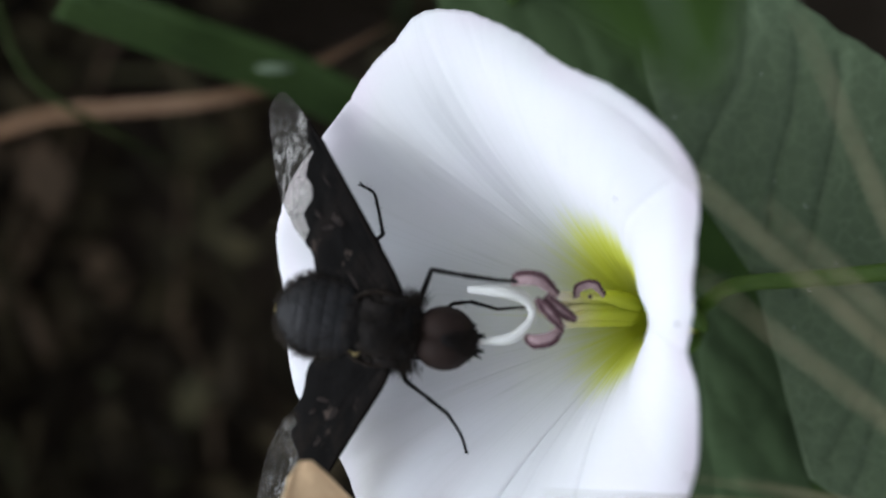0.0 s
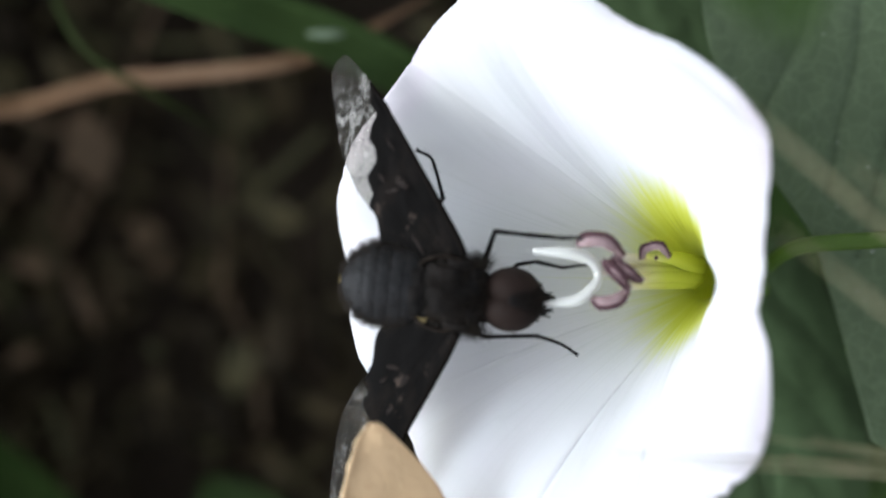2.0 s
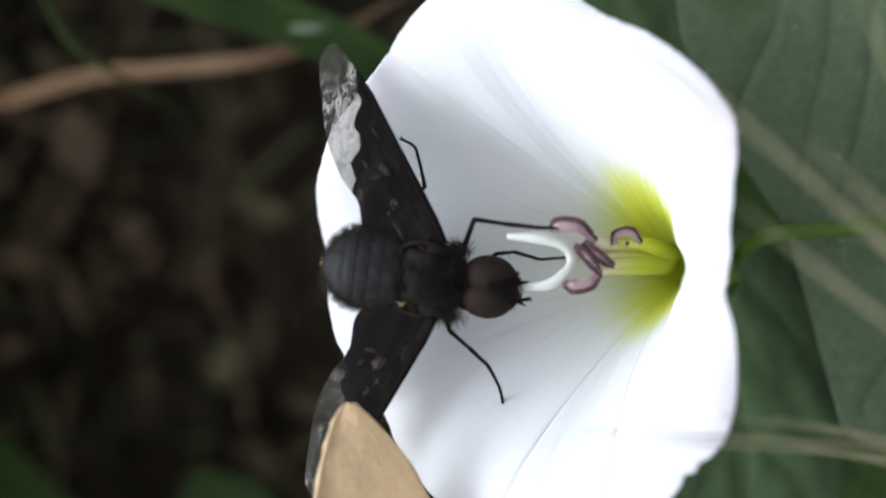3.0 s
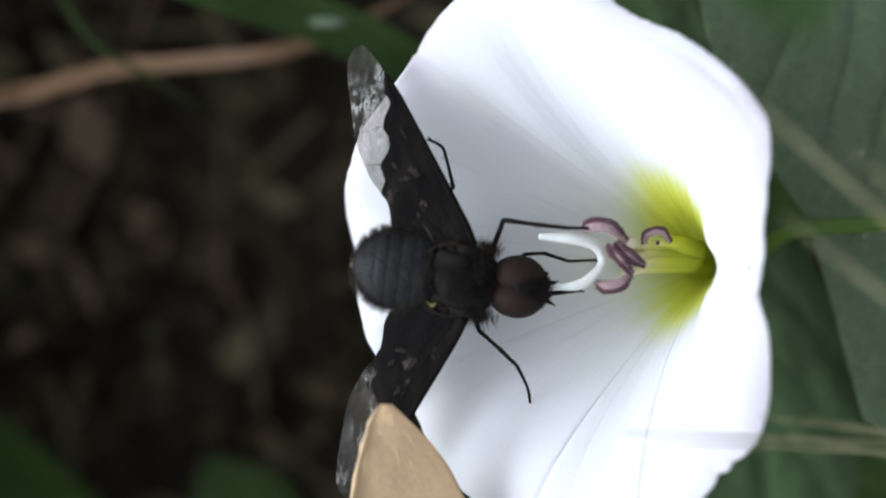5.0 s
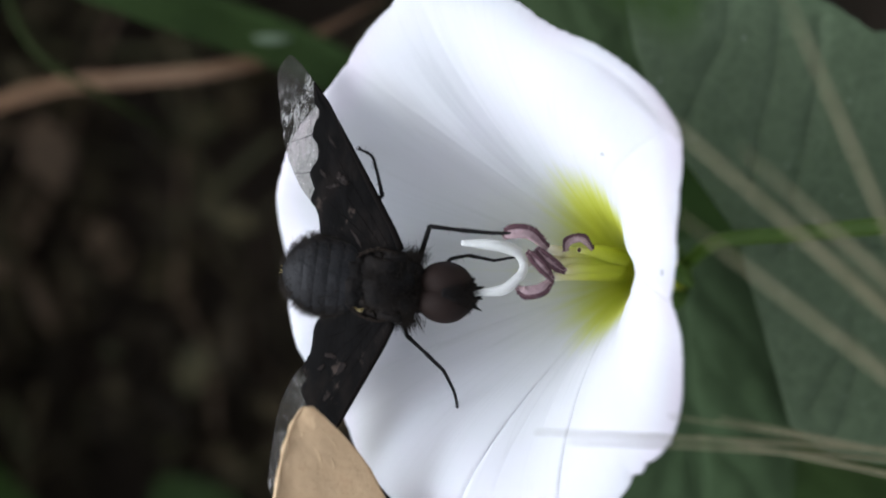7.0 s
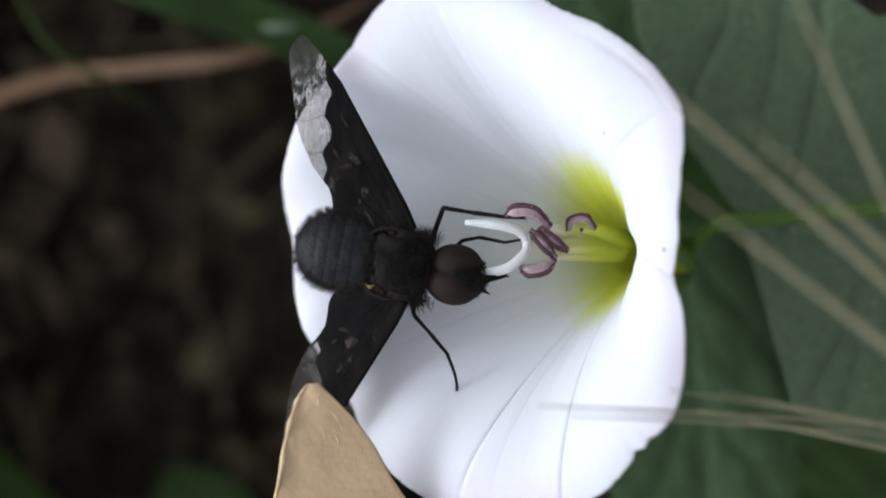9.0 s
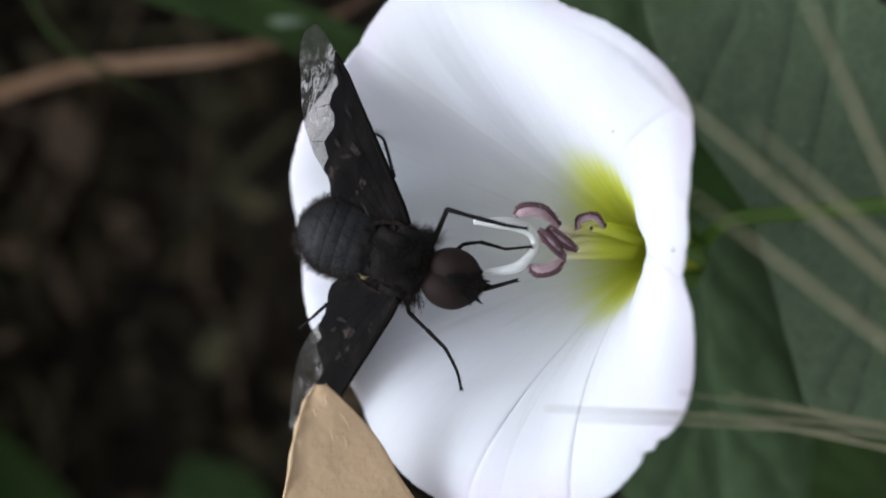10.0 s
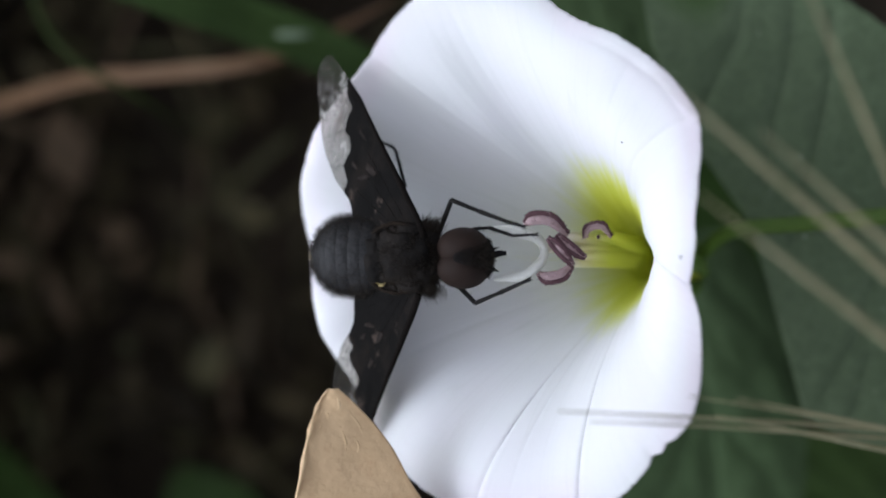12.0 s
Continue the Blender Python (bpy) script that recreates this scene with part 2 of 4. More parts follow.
HAIRBROWN = plain("fly_hair_brown", (0.018, 0.012, 0.008), (0.050, 0.032, 0.018), 0.5)
EYE = eye_material()
LEG = fly_material("leg_black", (0.004, 0.0035, 0.0035), (0.010, 0.008, 0.007), 0.6, 3000.0, 0.12)
WING = wing_material()
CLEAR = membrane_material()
VEIN = plain("wing_vein", (0.004, 0.0035, 0.003), (0.009, 0.007, 0.006), 0.85, spec=0.03)
SPOT = plain("wing_spot_brown", (0.006, 0.005, 0.0045), (0.030, 0.022, 0.018), 0.7, 1900.0, spec=0.1)
CREAM = plain("cream_knob", (0.30, 0.22, 0.07), (0.55, 0.46, 0.22), 0.5, 6000.0)
SPECK = plain("dark_speck", (0.03, 0.03, 0.03), (0.08, 0.07, 0.07), 0.7)
MARK = plain("pale_mark", (0.09, 0.125, 0.075), (0.15, 0.19, 0.125), 0.7)
DUST = plain("pale_dust", (0.55, 0.56, 0.54), (0.7, 0.7, 0.68), 0.7)


# ---- building ----
def V(p):
    return np.asarray(p, float)


def thing(name, base, label, category, group="", kind=""):
    """An empty at the base of a thing; its parts are given in the same millimetres."""
    ob = new(name)
    ob.empty_display_size = 0.003
    ob.location = (base[0] * MM, base[1] * MM, (base[2] + LIFT) * MM)
    ob["base"] = [float(c) for c in base]
    return tagged(ob, label, category, group, kind)


def part(name, shape, material, parent=None, label="", base=None, smooth=True):
    """One mesh from (points, faces[, uvs]) in millimetres, under a thing or a part. base: an origin of its own, for a part that moves."""
    pts, faces = V(shape[0]), shape[1]
    root = parent
    while root is not None and root.parent is not None:
        root = root.parent
    zero = V(root["base"]) if root is not None and "base" in root else V((0, 0, -LIFT))
    if parent is not None and "pivot" in parent:
        zero = V(parent["pivot"])
    own = V(base) if base is not None else zero
    me = bpy.data.meshes.new(name)
    me.from_pydata(((pts - own) * MM).tolist(), [], faces)
    if len(shape) > 2:
        layer = me.uv_layers.new(name="UVMap")
        idx = np.empty(len(me.loops), int)
        me.loops.foreach_get("vertex_index", idx)
        layer.data.foreach_set("uv", V(shape[2])[idx].ravel())
    me.materials.append(material)
    if smooth:
        me.shade_smooth()
    ob = new(name, me)
    if parent is not None:
        ob.parent = parent
    if base is not None:
        ob.location = (V(base) - zero) * MM
        ob["pivot"] = [float(c) for c in base]
    if label:
        ob["label"] = label
    return ob


def join(*shapes):
    pts, faces, k = [], [], 0
    for s in shapes:
        pts.append(V(s[0]))
        faces += [tuple(i + k for i in f) for f in s[1]]
        k += len(s[0])
    return np.vstack(pts), faces


def spline(points, n=24):
    """A smooth curve through points (Catmull-Rom)."""
    p = V(points)
    if len(p) == 2:
        return p[0] + np.linspace(0, 1, n)[:, None] * (p[1] - p[0])
    p = np.vstack([2 * p[0] - p[1], p, 2 * p[-1] - p[-2]])
    out = []
    seg = len(p) - 3
    for t in np.linspace(0, seg - 1e-6, n):
        i, f = int(t), t - int(t)
        a, b, c, d = p[i:i + 4]
        out.append(0.5 * (2 * b + (c - a) * f + (2 * a - 5 * b + 4 * c - d) * f * f + (3 * b - a - 3 * c + d) * f ** 3))
    return V(out)


def tube(points, radii, sides=8, n=24, flat=1.0):
    """A tapered, capped tube along a smooth curve; radii are spread evenly along it."""
    c = spline(points, n)
    r = np.interp(np.linspace(0, 1, n), np.linspace(0, 1, len(radii)), radii)
    pts, faces = [], []
    up = V((0.13, 0.21, 0.97))
    for i in range(n):
        d = c[min(i + 1, n - 1)] - c[max(i - 1, 0)]
        d /= np.linalg.norm(d) + 1e-9
        s = np.cross(d, up)
        s /= np.linalg.norm(s) + 1e-9
        w = np.cross(s, d)
        for k in range(sides):
            a = 2 * math.pi * k / sides
            pts.append(c[i] + r[i] * (math.cos(a) * s + flat * math.sin(a) * w))
    for i in range(n - 1):
        for k in range(sides):
            a, b = i * sides + k, i * sides + (k + 1) % sides
            faces.append((a, b, b + sides, a + sides))
    faces.append(tuple(range(sides))[::-1])
    faces.append(tuple(range((n - 1) * sides, n * sides)))
    return V(pts), faces


def ball(centre, radii, nu=24, nv=14, rough=0.0, seed=0.0, squash=None):
    pts, faces = [], []
    for j in range(nv + 1):
        th = math.pi * j / nv
        for i in range(nu):
            ph = 2 * math.pi * i / nu
            d = V((math.sin(th) * math.cos(ph), math.sin(th) * math.sin(ph), math.cos(th)))
            k = 1 + rough * noise.noise(Vector(d * 2.5) + Vector((seed, 0, 0)))
            pts.append(V(centre) + d * V(radii) * k)
    for j in range(nv):
        for i in range(nu):
            a, b = j * nu + i, j * nu + (i + 1) % nu
            faces.append((a, a + nu, b + nu, b))
    return V(pts), faces


def boxy(centre, radii, power, nu=40, nv=24, rough=0.05):
    """A rounded body, fuller than a ball."""
    pts, faces = ball((0, 0, 0), (1, 1, 1), nu, nv, rough)
    pts = np.sign(pts) * np.abs(pts) ** power
    return V(centre) + pts * V(radii), faces


def grid(fn, nu, nv, thick=0.0, down=(0, 0, -1)):
    """A sheet fn(u, v) over 0..1, doubled to a thickness, with its rim closed."""
    us, vs = np.linspace(0, 1, nu), np.linspace(0, 1, nv)
    top = V([fn(u, v) for v in vs for u in us])
    faces = [(j * nu + i, j * nu + i + 1, (j + 1) * nu + i + 1, (j + 1) * nu + i) for j in range(nv - 1) for i in range(nu - 1)]
    if not thick:
        return top, faces
    k = len(top)
    low = top + V(down) * thick
    rim = [i for i in range(nu)] + [j * nu + nu - 1 for j in range(1, nv)] + [(nv - 1) * nu + i for i in range(nu - 2, -1, -1)] + [j * nu for j in range(nv - 2, 0, -1)]
    faces += [tuple(i + k for i in f[::-1]) for f in faces]
    faces += [(a, a + k, b + k, b) for a, b in zip(rim, rim[1:] + rim[:1])]
    return np.vstack([top, low]), faces


def wave(x, y, z=0.0):
    return noise.noise(Vector((x, y, z)))


# ---- the ground ----
def ground():
    rings = np.concatenate([np.linspace(0, 90, 60), np.geomspace(95, 300000, 50)])
    n = 96
    pts, faces = [(0, 0, -LIFT)], []
    for r in rings[1:]:
        for k in range(n):
            a = 2 * math.pi * k / n
            x, y = r * math.cos(a), r * math.sin(a)
            h = 2.2 * wave(x * 0.09, y * 0.09) + 1.2 * wave(x * 0.3, y * 0.3, 4.0)
            pts.append((x, y, -LIFT + h * (1.0 if r < 200 else 3.0) - 1.5))
    for k in range(n):
        faces.append((0, 1 + k, 1 + (k + 1) % n))
    for i in range(len(rings) - 2):
        for k in range(n):
            a, b = 1 + i * n + k, 1 + i * n + (k + 1) % n
            faces.append((a, a + n, b + n, b))
    return tagged(part("ground", (pts, faces), SOIL), "dark moist soil under the plants", "ground", kind="structure")


def flake(rng, x, y, z, size):
    """One curled scrap of a dead leaf."""
    l, w = size, size * rng.uniform(0.15, 0.6)
    turn, tilt, tip = rng.uniform(0, 2 * math.pi), rng.uniform(-0.5, 0.5), rng.uniform(-0.5, 0.5)
    curl = rng.uniform(0.1, 0.5)
    m = np.array(Euler((tilt, tip, turn)).to_matrix())

    def fn(u, v):
        s = u * 2 - 1
        half = w * (1 - abs(s) ** 2.2) * (0.5 + 0.3 * wave(s * 2.5 + y, x)) + 0.04 * w
        q = v * 2 - 1
        p = V((s * l * 0.5, q * half, curl * w * q * q + 0.15 * l * s * s * curl + 0.1 * w * wave(s * 3 + x, q * 3 + y)))
        return m @ p + V((x, y, z))
    return grid(fn, 9, 6, 0.15)


def leaf_litter():
    rng = random.Random(3)
    shapes = []
    for i in range(860):
        x, y = rng.uniform(-70, 30), rng.uniform(-46, 46)
        if -29 < x < -11 and -1 < y < 15 and rng.random() < 0.7:       # a bare hollow
            continue
        shapes.append(flake(rng, x, y, -LIFT + rng.uniform(0.0, 9.0), rng.uniform(1.8, 6.5) if rng.random() < 0.85 else rng.uniform(5, 8)))
    for i in range(200):
        x, y, a, l = rng.uniform(-60, 20), rng.uniform(-38, 38), rng.uniform(0, 6.3), rng.uniform(6, 20)
        z = -LIFT + rng.uniform(2, 8)
        d = V((math.cos(a), math.sin(a), rng.uniform(-0.15, 0.15))) * l
        r = rng.uniform(0.2, 0.5)
        shapes.append(tube([V((x, y, z)), V((x, y, z)) + d * 0.5 + V((rng.uniform(-1, 1), rng.uniform(-1, 1), rng.uniform(0, 1))), V((x, y, z)) + d], [r, r, r * 0.6], 6, 8))
    return tagged(part("leaf_litter", join(*shapes), LITTER), "dark brown rotting leaf scraps and twigs on soil", "leaf litter", kind="stuff")


def blade_shape(root, tip, bend, width, n=9):
    """A grass blade from root to tip that leans over by bend."""
    c = spline([root, (V(root) + V(tip)) * 0.5 + V(bend), tip], n)
    side = np.cross(V(tip) - V(root), (0, 0, 1))
    side /= np.linalg.norm(side) + 1e-9
    pts, faces = [], []
    for i in range(n):
        w = width * (1 - (i / (n - 1)) ** 2) * 0.5 + 0.03
        pts += [c[i] - side * w, c[i] - V((0, 0, 0.25 * w)), c[i] + side * w]
        if i:
            a = (i - 1) * 3
            faces += [(a, a + 1, a + 4, a + 3), (a + 1, a + 2, a + 5, a + 4)]
    return V(pts), faces


# Added out of view, with extra blades towards the sun, to shade the ground.
def grass():
    rng = random.Random(5)
    shapes = []
    for i in range(1500):
        a = rng.uniform(0, 2 * math.pi)
        r = rng.uniform(62, 190)
        x, y = r * math.cos(a), r * math.sin(a)
        if x < -40 and rng.random() < 0.5:
            x, y = rng.uniform(-75, -52), rng.uniform(-60, 60)
        h = rng.uniform(30, 58)
        lean = V((rng.uniform(-9, 9), rng.uniform(-12, 12), 0))
        shapes.append(blade_shape((x, y, -LIFT - 1), V((x, y, -LIFT + h)) + lean * 1.6, -lean * 0.3 + V((0, 0, h * 0.08)), rng.uniform(2.0, 4.5)))
    return tagged(part("grass", join(*shapes), LEAF_DEEP), "dense low green grass out of view, added to shade the ground", "grass", kind="stuff")


# ---- the flower ----
THROAT = V((11.9, -1.2, -5.2))
TILT = radians(40)
AXIS = V((-math.sin(TILT), 0.02, math.cos(TILT)))
RIGHT = V((math.cos(TILT), 0.0, math.sin(TILT)))
UP = V((0, 1.0, 0))
RIM = [(-180, 14.95), (-172, 15.1), (-163, 14.85), (-155, 14.4), (-148, 13.9), (-142, 14.0), (-137, 14.6), (-128, 14.85), (-118, 14.9), (-95, 14.2), (-73, 12.5), (-58.8, 11.1), (-48, 10.7), (-33, 8.75), (-11.5, 6.7), (0, 6.85), (17, 7.4),
       (27, 8.1), (42, 9.9), (49, 10.25), (67, 11.2), (86, 12.3), (99, 14.7), (111, 16.95), (116.5, 17.35), (119, 16.9), (121, 16.55), (126, 16.7), (131, 16.4), (136, 15.85), (144, 16.0), (157, 16.25), (166, 16.4), (180, 14.95)]
# Creases that run from the throat to the rim: degrees at the throat and at the rim, depth, width in degrees.
CREASES = [(-73.5, -84, 0.12, 0.6), (-101, -109, 0.10, 0.6), (-96, -101, 0.03, 0.6), (-146.5, -148, 0.06, 0.9), (112, 114.5, 0.022, 0.7),
           (98, 106, 0.015, 0.7), (124, 135, 0.03, 0.8), (55, 43, 0.07, 1.2), (4, -12, 0.06, 1.0), (70, 66, 0.03, 0.8)]
# Where the petals above and below fold over into the cup: share of the way to the rim, degrees.
FOLD = np.array([(0.0, 120), (0.32, 125), (0.43, 129), (0.55, 131), (0.67, 134), (0.82, 138), (0.90, 141), (0.95, 144), (1.0, 147)])
UNFOLD = np.array([(0.0, 226), (0.2, 223), (0.37, 219), (0.6, 216), (1.0, 216)])


RIM_ANGLES, RIM_RADII = np.array(RIM, float).T


@lru_cache(None)
def rim_radius(deg):
    return sum(float(np.interp((deg + o + 180) % 360 - 180, RIM_ANGLES, RIM_RADII)) * w for o, w in ((-2.5, 0.25), (0, 0.5), (2.5, 0.25)))


def near(deg, centre, width):
    d = (deg - centre + 180) % 360 - 180
    return math.exp(-(d / width) ** 2)


def corolla_point(deg, q):
    """A point of the funnel: deg round the axis, q from the mouth of the tube (0) to the rim (1)."""
    c = math.cos(radians(deg))
    big = rim_radius(deg) + 0.34 * max(0.0, c)
    depth = 10.0 - 2.0 * c
    mouth = 1.2 + 1.15 * near(deg, -4, 20)
    r = mouth + (big - mouth) * q
    h = depth * (1 - (1 - q) ** (2.2 + 0.8 * max(0.0, c)))
    h -= 0.9 * q ** 6 * (1 - 0.6 * c if c > 0 else 1 + 0.5 * c)
    h += 0.45 * near(deg, 56, 20) * math.exp(-((q - 0.56) / 0.15) ** 2)                  # the lip that hangs over the throat
    h += 0.6 * q * (1 - 0.3 * q) * near(deg, 119, 24) - 0.4 * q * near(deg, 150, 12)
    h -= 0.10 * near(deg, 60, 17) * math.exp(-((q - 0.93) / 0.018) ** 2)                # a rolled edge
    h += 4.0 * q * q * (1 - q) * near(deg, -114, 22)
    turn = deg % 360
    ease = 3.4 - 2.7 * q
    fold, unfold = (float(np.interp(q, f[:, 0], f[:, 1])) for f in (FOLD, UNFOLD))
    cup = 1.0
    for d in (turn - fold, unfold - turn):
        cup *= 1 - math.exp(-ease * math.log1p(math.exp(min(30.0, max(-30.0, d / ease)))) / (11.5 - 7.5 * q)) if d < 25 * ease else 1.0
    h += 3.6 * cup * q * q * max(0.0, 1 - q) ** 0.4
    h += 1.7 * q * q * max(0.0, 1 - q) ** 0.6 * near(turn, fold - 10, 9)                                        # the upper petal swells before it folds
    for s0, s1, k, w in CREASES:
        h -= k * min(1, q * 2.5) * near(deg, s0 + (s1 - s0) * q ** 1.5, w)
    h += 0.15 * q * q * math.sin(radians(5 * deg + 40)) + 0.3 * q ** 2 * wave(math.cos(radians(deg)) * 2 * q, math.sin(radians(deg)) * 2 * q, 3.0)
    a = radians(deg)
    r *= 1 + q ** 8 * (0.012 * wave(deg * 0.12, 1.0) + 0.005 * wave(deg * 0.5, 2.0) + 0.003 * wave(deg * 1.3, 6.0))
    middle = 1 / (1 + math.exp((166 - turn) / 2.5)) / (1 + math.exp((turn - 190) / 2.5))
    flank = (1 - middle) / (1 + math.exp((139 - turn) / 3.0)) / (1 + math.exp((turn - 199) / 3.0))
    r *= 1 - q ** 12 * (0.018 * near(deg, -61, 1.6) + 0.012 * near(deg, -56, 1.2) - 0.006 * near(deg, -58.5, 1.0) + 0.006 * near(deg, 141, 1.2))
    return THROAT + AXIS * h + RIGHT * (r * math.cos(a)) + UP * (r * math.sin(a)) + V((0, 0, (3.3 if turn < 180 else 2.6) * flank * q ** 3))


def flower():
    stalk = THROAT - AXIS * 6.0
    ob = thing("bindweed_flower", stalk, "white trumpet-shaped bindweed flower with a yellow throat", "flower")
    nphi, nq = 960, 64
    qs = np.concatenate([np.linspace(0, 0.3, 20, endpoint=False), np.linspace(0.3, 1, nq - 20)])
    pts, uvs, faces = [], [], []
    for q in qs:
        for k in range(nphi):
            pts.append(corolla_point(360 * k / nphi - 180, q))
            uvs.append((k / nphi, q))
    for i in range(4):                     # the tube, down to the calyx
        d = 1.4 * (i + 1)
        for k in range(nphi):
            a = 2 * math.pi * k / nphi - math.pi
            r = 1.2 - 0.08 * i
            pts.append(THROAT - AXIS * d + RIGHT * r * math.cos(a) + UP * r * math.sin(a))
            uvs.append((k / nphi, 0.0))
    order = [nq + i for i in range(3, -1, -1)] + list(range(nq))
    for a, b in zip(order, order[1:]):
        for k in range(nphi):
            j = (k + 1) % nphi
            faces.append((a * nphi + k, a * nphi + j, b * nphi + j, b * nphi + k))
    co = part("corolla", (pts, faces, uvs), PETAL, ob, "white funnel of joined petals, yellow-green inside")
    so = co.modifiers.new("thickness", "SOLIDIFY")
    so.thickness, so.offset = 0.00014, -1.0
    # style and two-armed stigma
    fork = V((5.45, -0.66, 0.60))
    part("style", tube([THROAT + AXIS * 0.2 + V((-0.3, 0, 0)), V((8.96, -0.33, -2.20)), fork], [0.22, 0.2, 0.24], 8, 16), FILAMENT, ob)
    part("stigma", tube([fork + V((0.05, -0.25, 0)), V((5.38, -0.40, 0.75)), V((4.95, 0.0, 0.95)), V((3.91, 0.27, 1.10)), V((2.25, 0.36, 1.00))], [0.20, 0.24, 0.29, 0.32, 0.31, 0.14], 12, 28), STIGMA, ob, "white fleshy stigma arm")
    part("stigma", tube([fork + V((0.05, 0.25, 0)), V((5.48, -1.0, 0.85)), V((5.15, -1.50, 1.00)), V((4.34, -2.06, 1.10)), V((2.83, -2.24, 0.90))], [0.20, 0.22, 0.25, 0.28, 0.27, 0.12], 12, 28), STIGMA, ob, "white fleshy stigma arm")
    # five stamens: a filament with a curled anther
    for path, fil, w, lobes in (
            ([(4.42, 0.66, 1.20), (4.87, 0.91, 1.60), (5.73, 0.83, 1.60), (6.68, 0.09, 1.00)], [(6.58, 0.14, 0.80), (8.23, -0.12, -1.20), (11.07, -0.44, -4.00)], 0.40, (1,)),
            ([(5.59, -0.09, 1.60), (6.22, -0.71, 1.80), (6.93, -1.52, 1.30)], [(6.81, -0.84, 0.80), (8.55, -0.57, -1.40), (11.07, -0.75, -4.00)], 0.25, (1, -1)),
            ([(6.05, 0.09, 1.50), (6.78, -0.60, 1.60), (7.60, -1.12, 1.20)], [(7.56, -1.07, 0.60), (8.88, -0.87, -1.60), (11.23, -0.90, -4.00)], 0.25, (1, -1)),
            ([(5.15, -1.93, 1.00), (5.62, -2.15, 1.20), (6.34, -2.01, 1.20), (6.92, -1.47, 0.90)], [(6.95, -1.42, 0.60), (8.25, -1.23, -1.40), (11.07, -1.03, -4.00)], 0.38, (-1,)),
            ([(7.72, -0.02, 0.00), (7.88, 0.50, 0.40), (8.54, 0.62, 0.40), (9.17, 0.05, -0.30)], [(8.45, 0.05, 0.0), (9.63, 0.03, -1.60), (11.38, -0.44, -4.00)], 0.27, (1,))):
        st = part("stamen", tube(fil, [0.17, 0.36, 0.60], 10, 16), FILAMENT, ob, "pale filament with a purple anther")
        c = spline(path, 20)
        w *= 0.85
        rg = random.Random(int(1000 * abs(c[3][1])))
        grains = [ball(c[rg.randrange(1, 19)] + V([rg.uniform(-w, w) * 0.75, rg.uniform(-w, w) * 0.75, rg.uniform(0.3, 0.75) * w]), (0.05, 0.05, 0.05), 6, 4) for _ in range(45)]
        part("anther", join(tube(path, [w * 0.45, w, w * 1.05, w * 0.9, w * 0.4], 10, 22, 0.7), *grains), POLLEN, st, "split anther with pinkish pollen")
        for sgn in lobes:
            edge = []
            for i in range(4):
                j = round(i * 19 / 3)
                d = c[min(j + 1, 19)] - c[max(j - 1, 0)]
                n = np.cross((0, 0, 1), d)
                n /= np.linalg.norm(n)
                edge.append(c[j] + n * sgn * w * (0.78 if 0 < i < 3 else 0.35) + V((0, 0, w * 0.40)))
            rng = random.Random(int(100 * abs(c[0][0])) + sgn)
            fat = 0.9 if len(lobes) == 1 else 1.3
            sh = [tube(edge, [w * 0.25 * fat, w * 0.5 * fat, w * 0.52 * fat, w * 0.48 * fat, w * 0.25 * fat], 8, 24)]
            dense = spline(edge, 40)
            for i in range(44):
                p = dense[rng.randrange(1, 39)]
                k = rng.uniform(0.03, 0.06)
                sh.append(ball(p + V([rng.uniform(-w, w) * 0.42 for _ in range(3)]), (k, k, k), 6, 4))
            part("anther_lobe", join(*sh), ANTHER, st, "dark purple grainy anther edge")
    part("speck", ball((8.42, 0.02, 0.28), (0.10, 0.12, 0.08), 10, 8, 0.3), ANTHER, ob, "tiny dark speck")
    # green calyx under the tube
    for k in range(5):
        a = radians(72 * k)
        o = RIGHT * math.cos(a) + UP * math.sin(a)
        part("sepal", tube([stalk + o * 0.6, stalk + AXIS * 2 + o * 1.4, stalk + AXIS * 3.6 + o * 1.4], [0.6, 0.9, 0.3], 8, 8, 0.3), STEM, ob, "small green sepal")
    # specks on the petals
    for deg, q, s in ((58.1, 0.577, 0.10), (-0.75, 0.886, 0.11), (120, 0.365, 0.07), (-60, 0.886, 0.08), (-148.5, 0.03, 0.07)):
        part("speck", ball(corolla_point(deg, q) + V((0, 0, 0.08)), (s * 1.6, s, s * 0.5), 8, 6), SPECK, ob, "tiny dark speck")
    return ob


def flower_stalk():
    base = (62, 6, -LIFT)
    ob = thing("flower_stem", base, "thin fresh green bindweed stem over the leaf", "stem")
    s = THROAT - AXIS * 5.6
    part("stalk", tube([s, s + V((0.5, 0.9, 1.6)), (17.11, 0.66, -5.20), (20.78, 1.02, -4.30), (24.57, 1.38, -4.50), (40, 3, -12), base], [0.5, 0.45, 0.44, 0.46, 0.5, 0.6, 0.7], 10, 60), STEM, ob)
    return ob


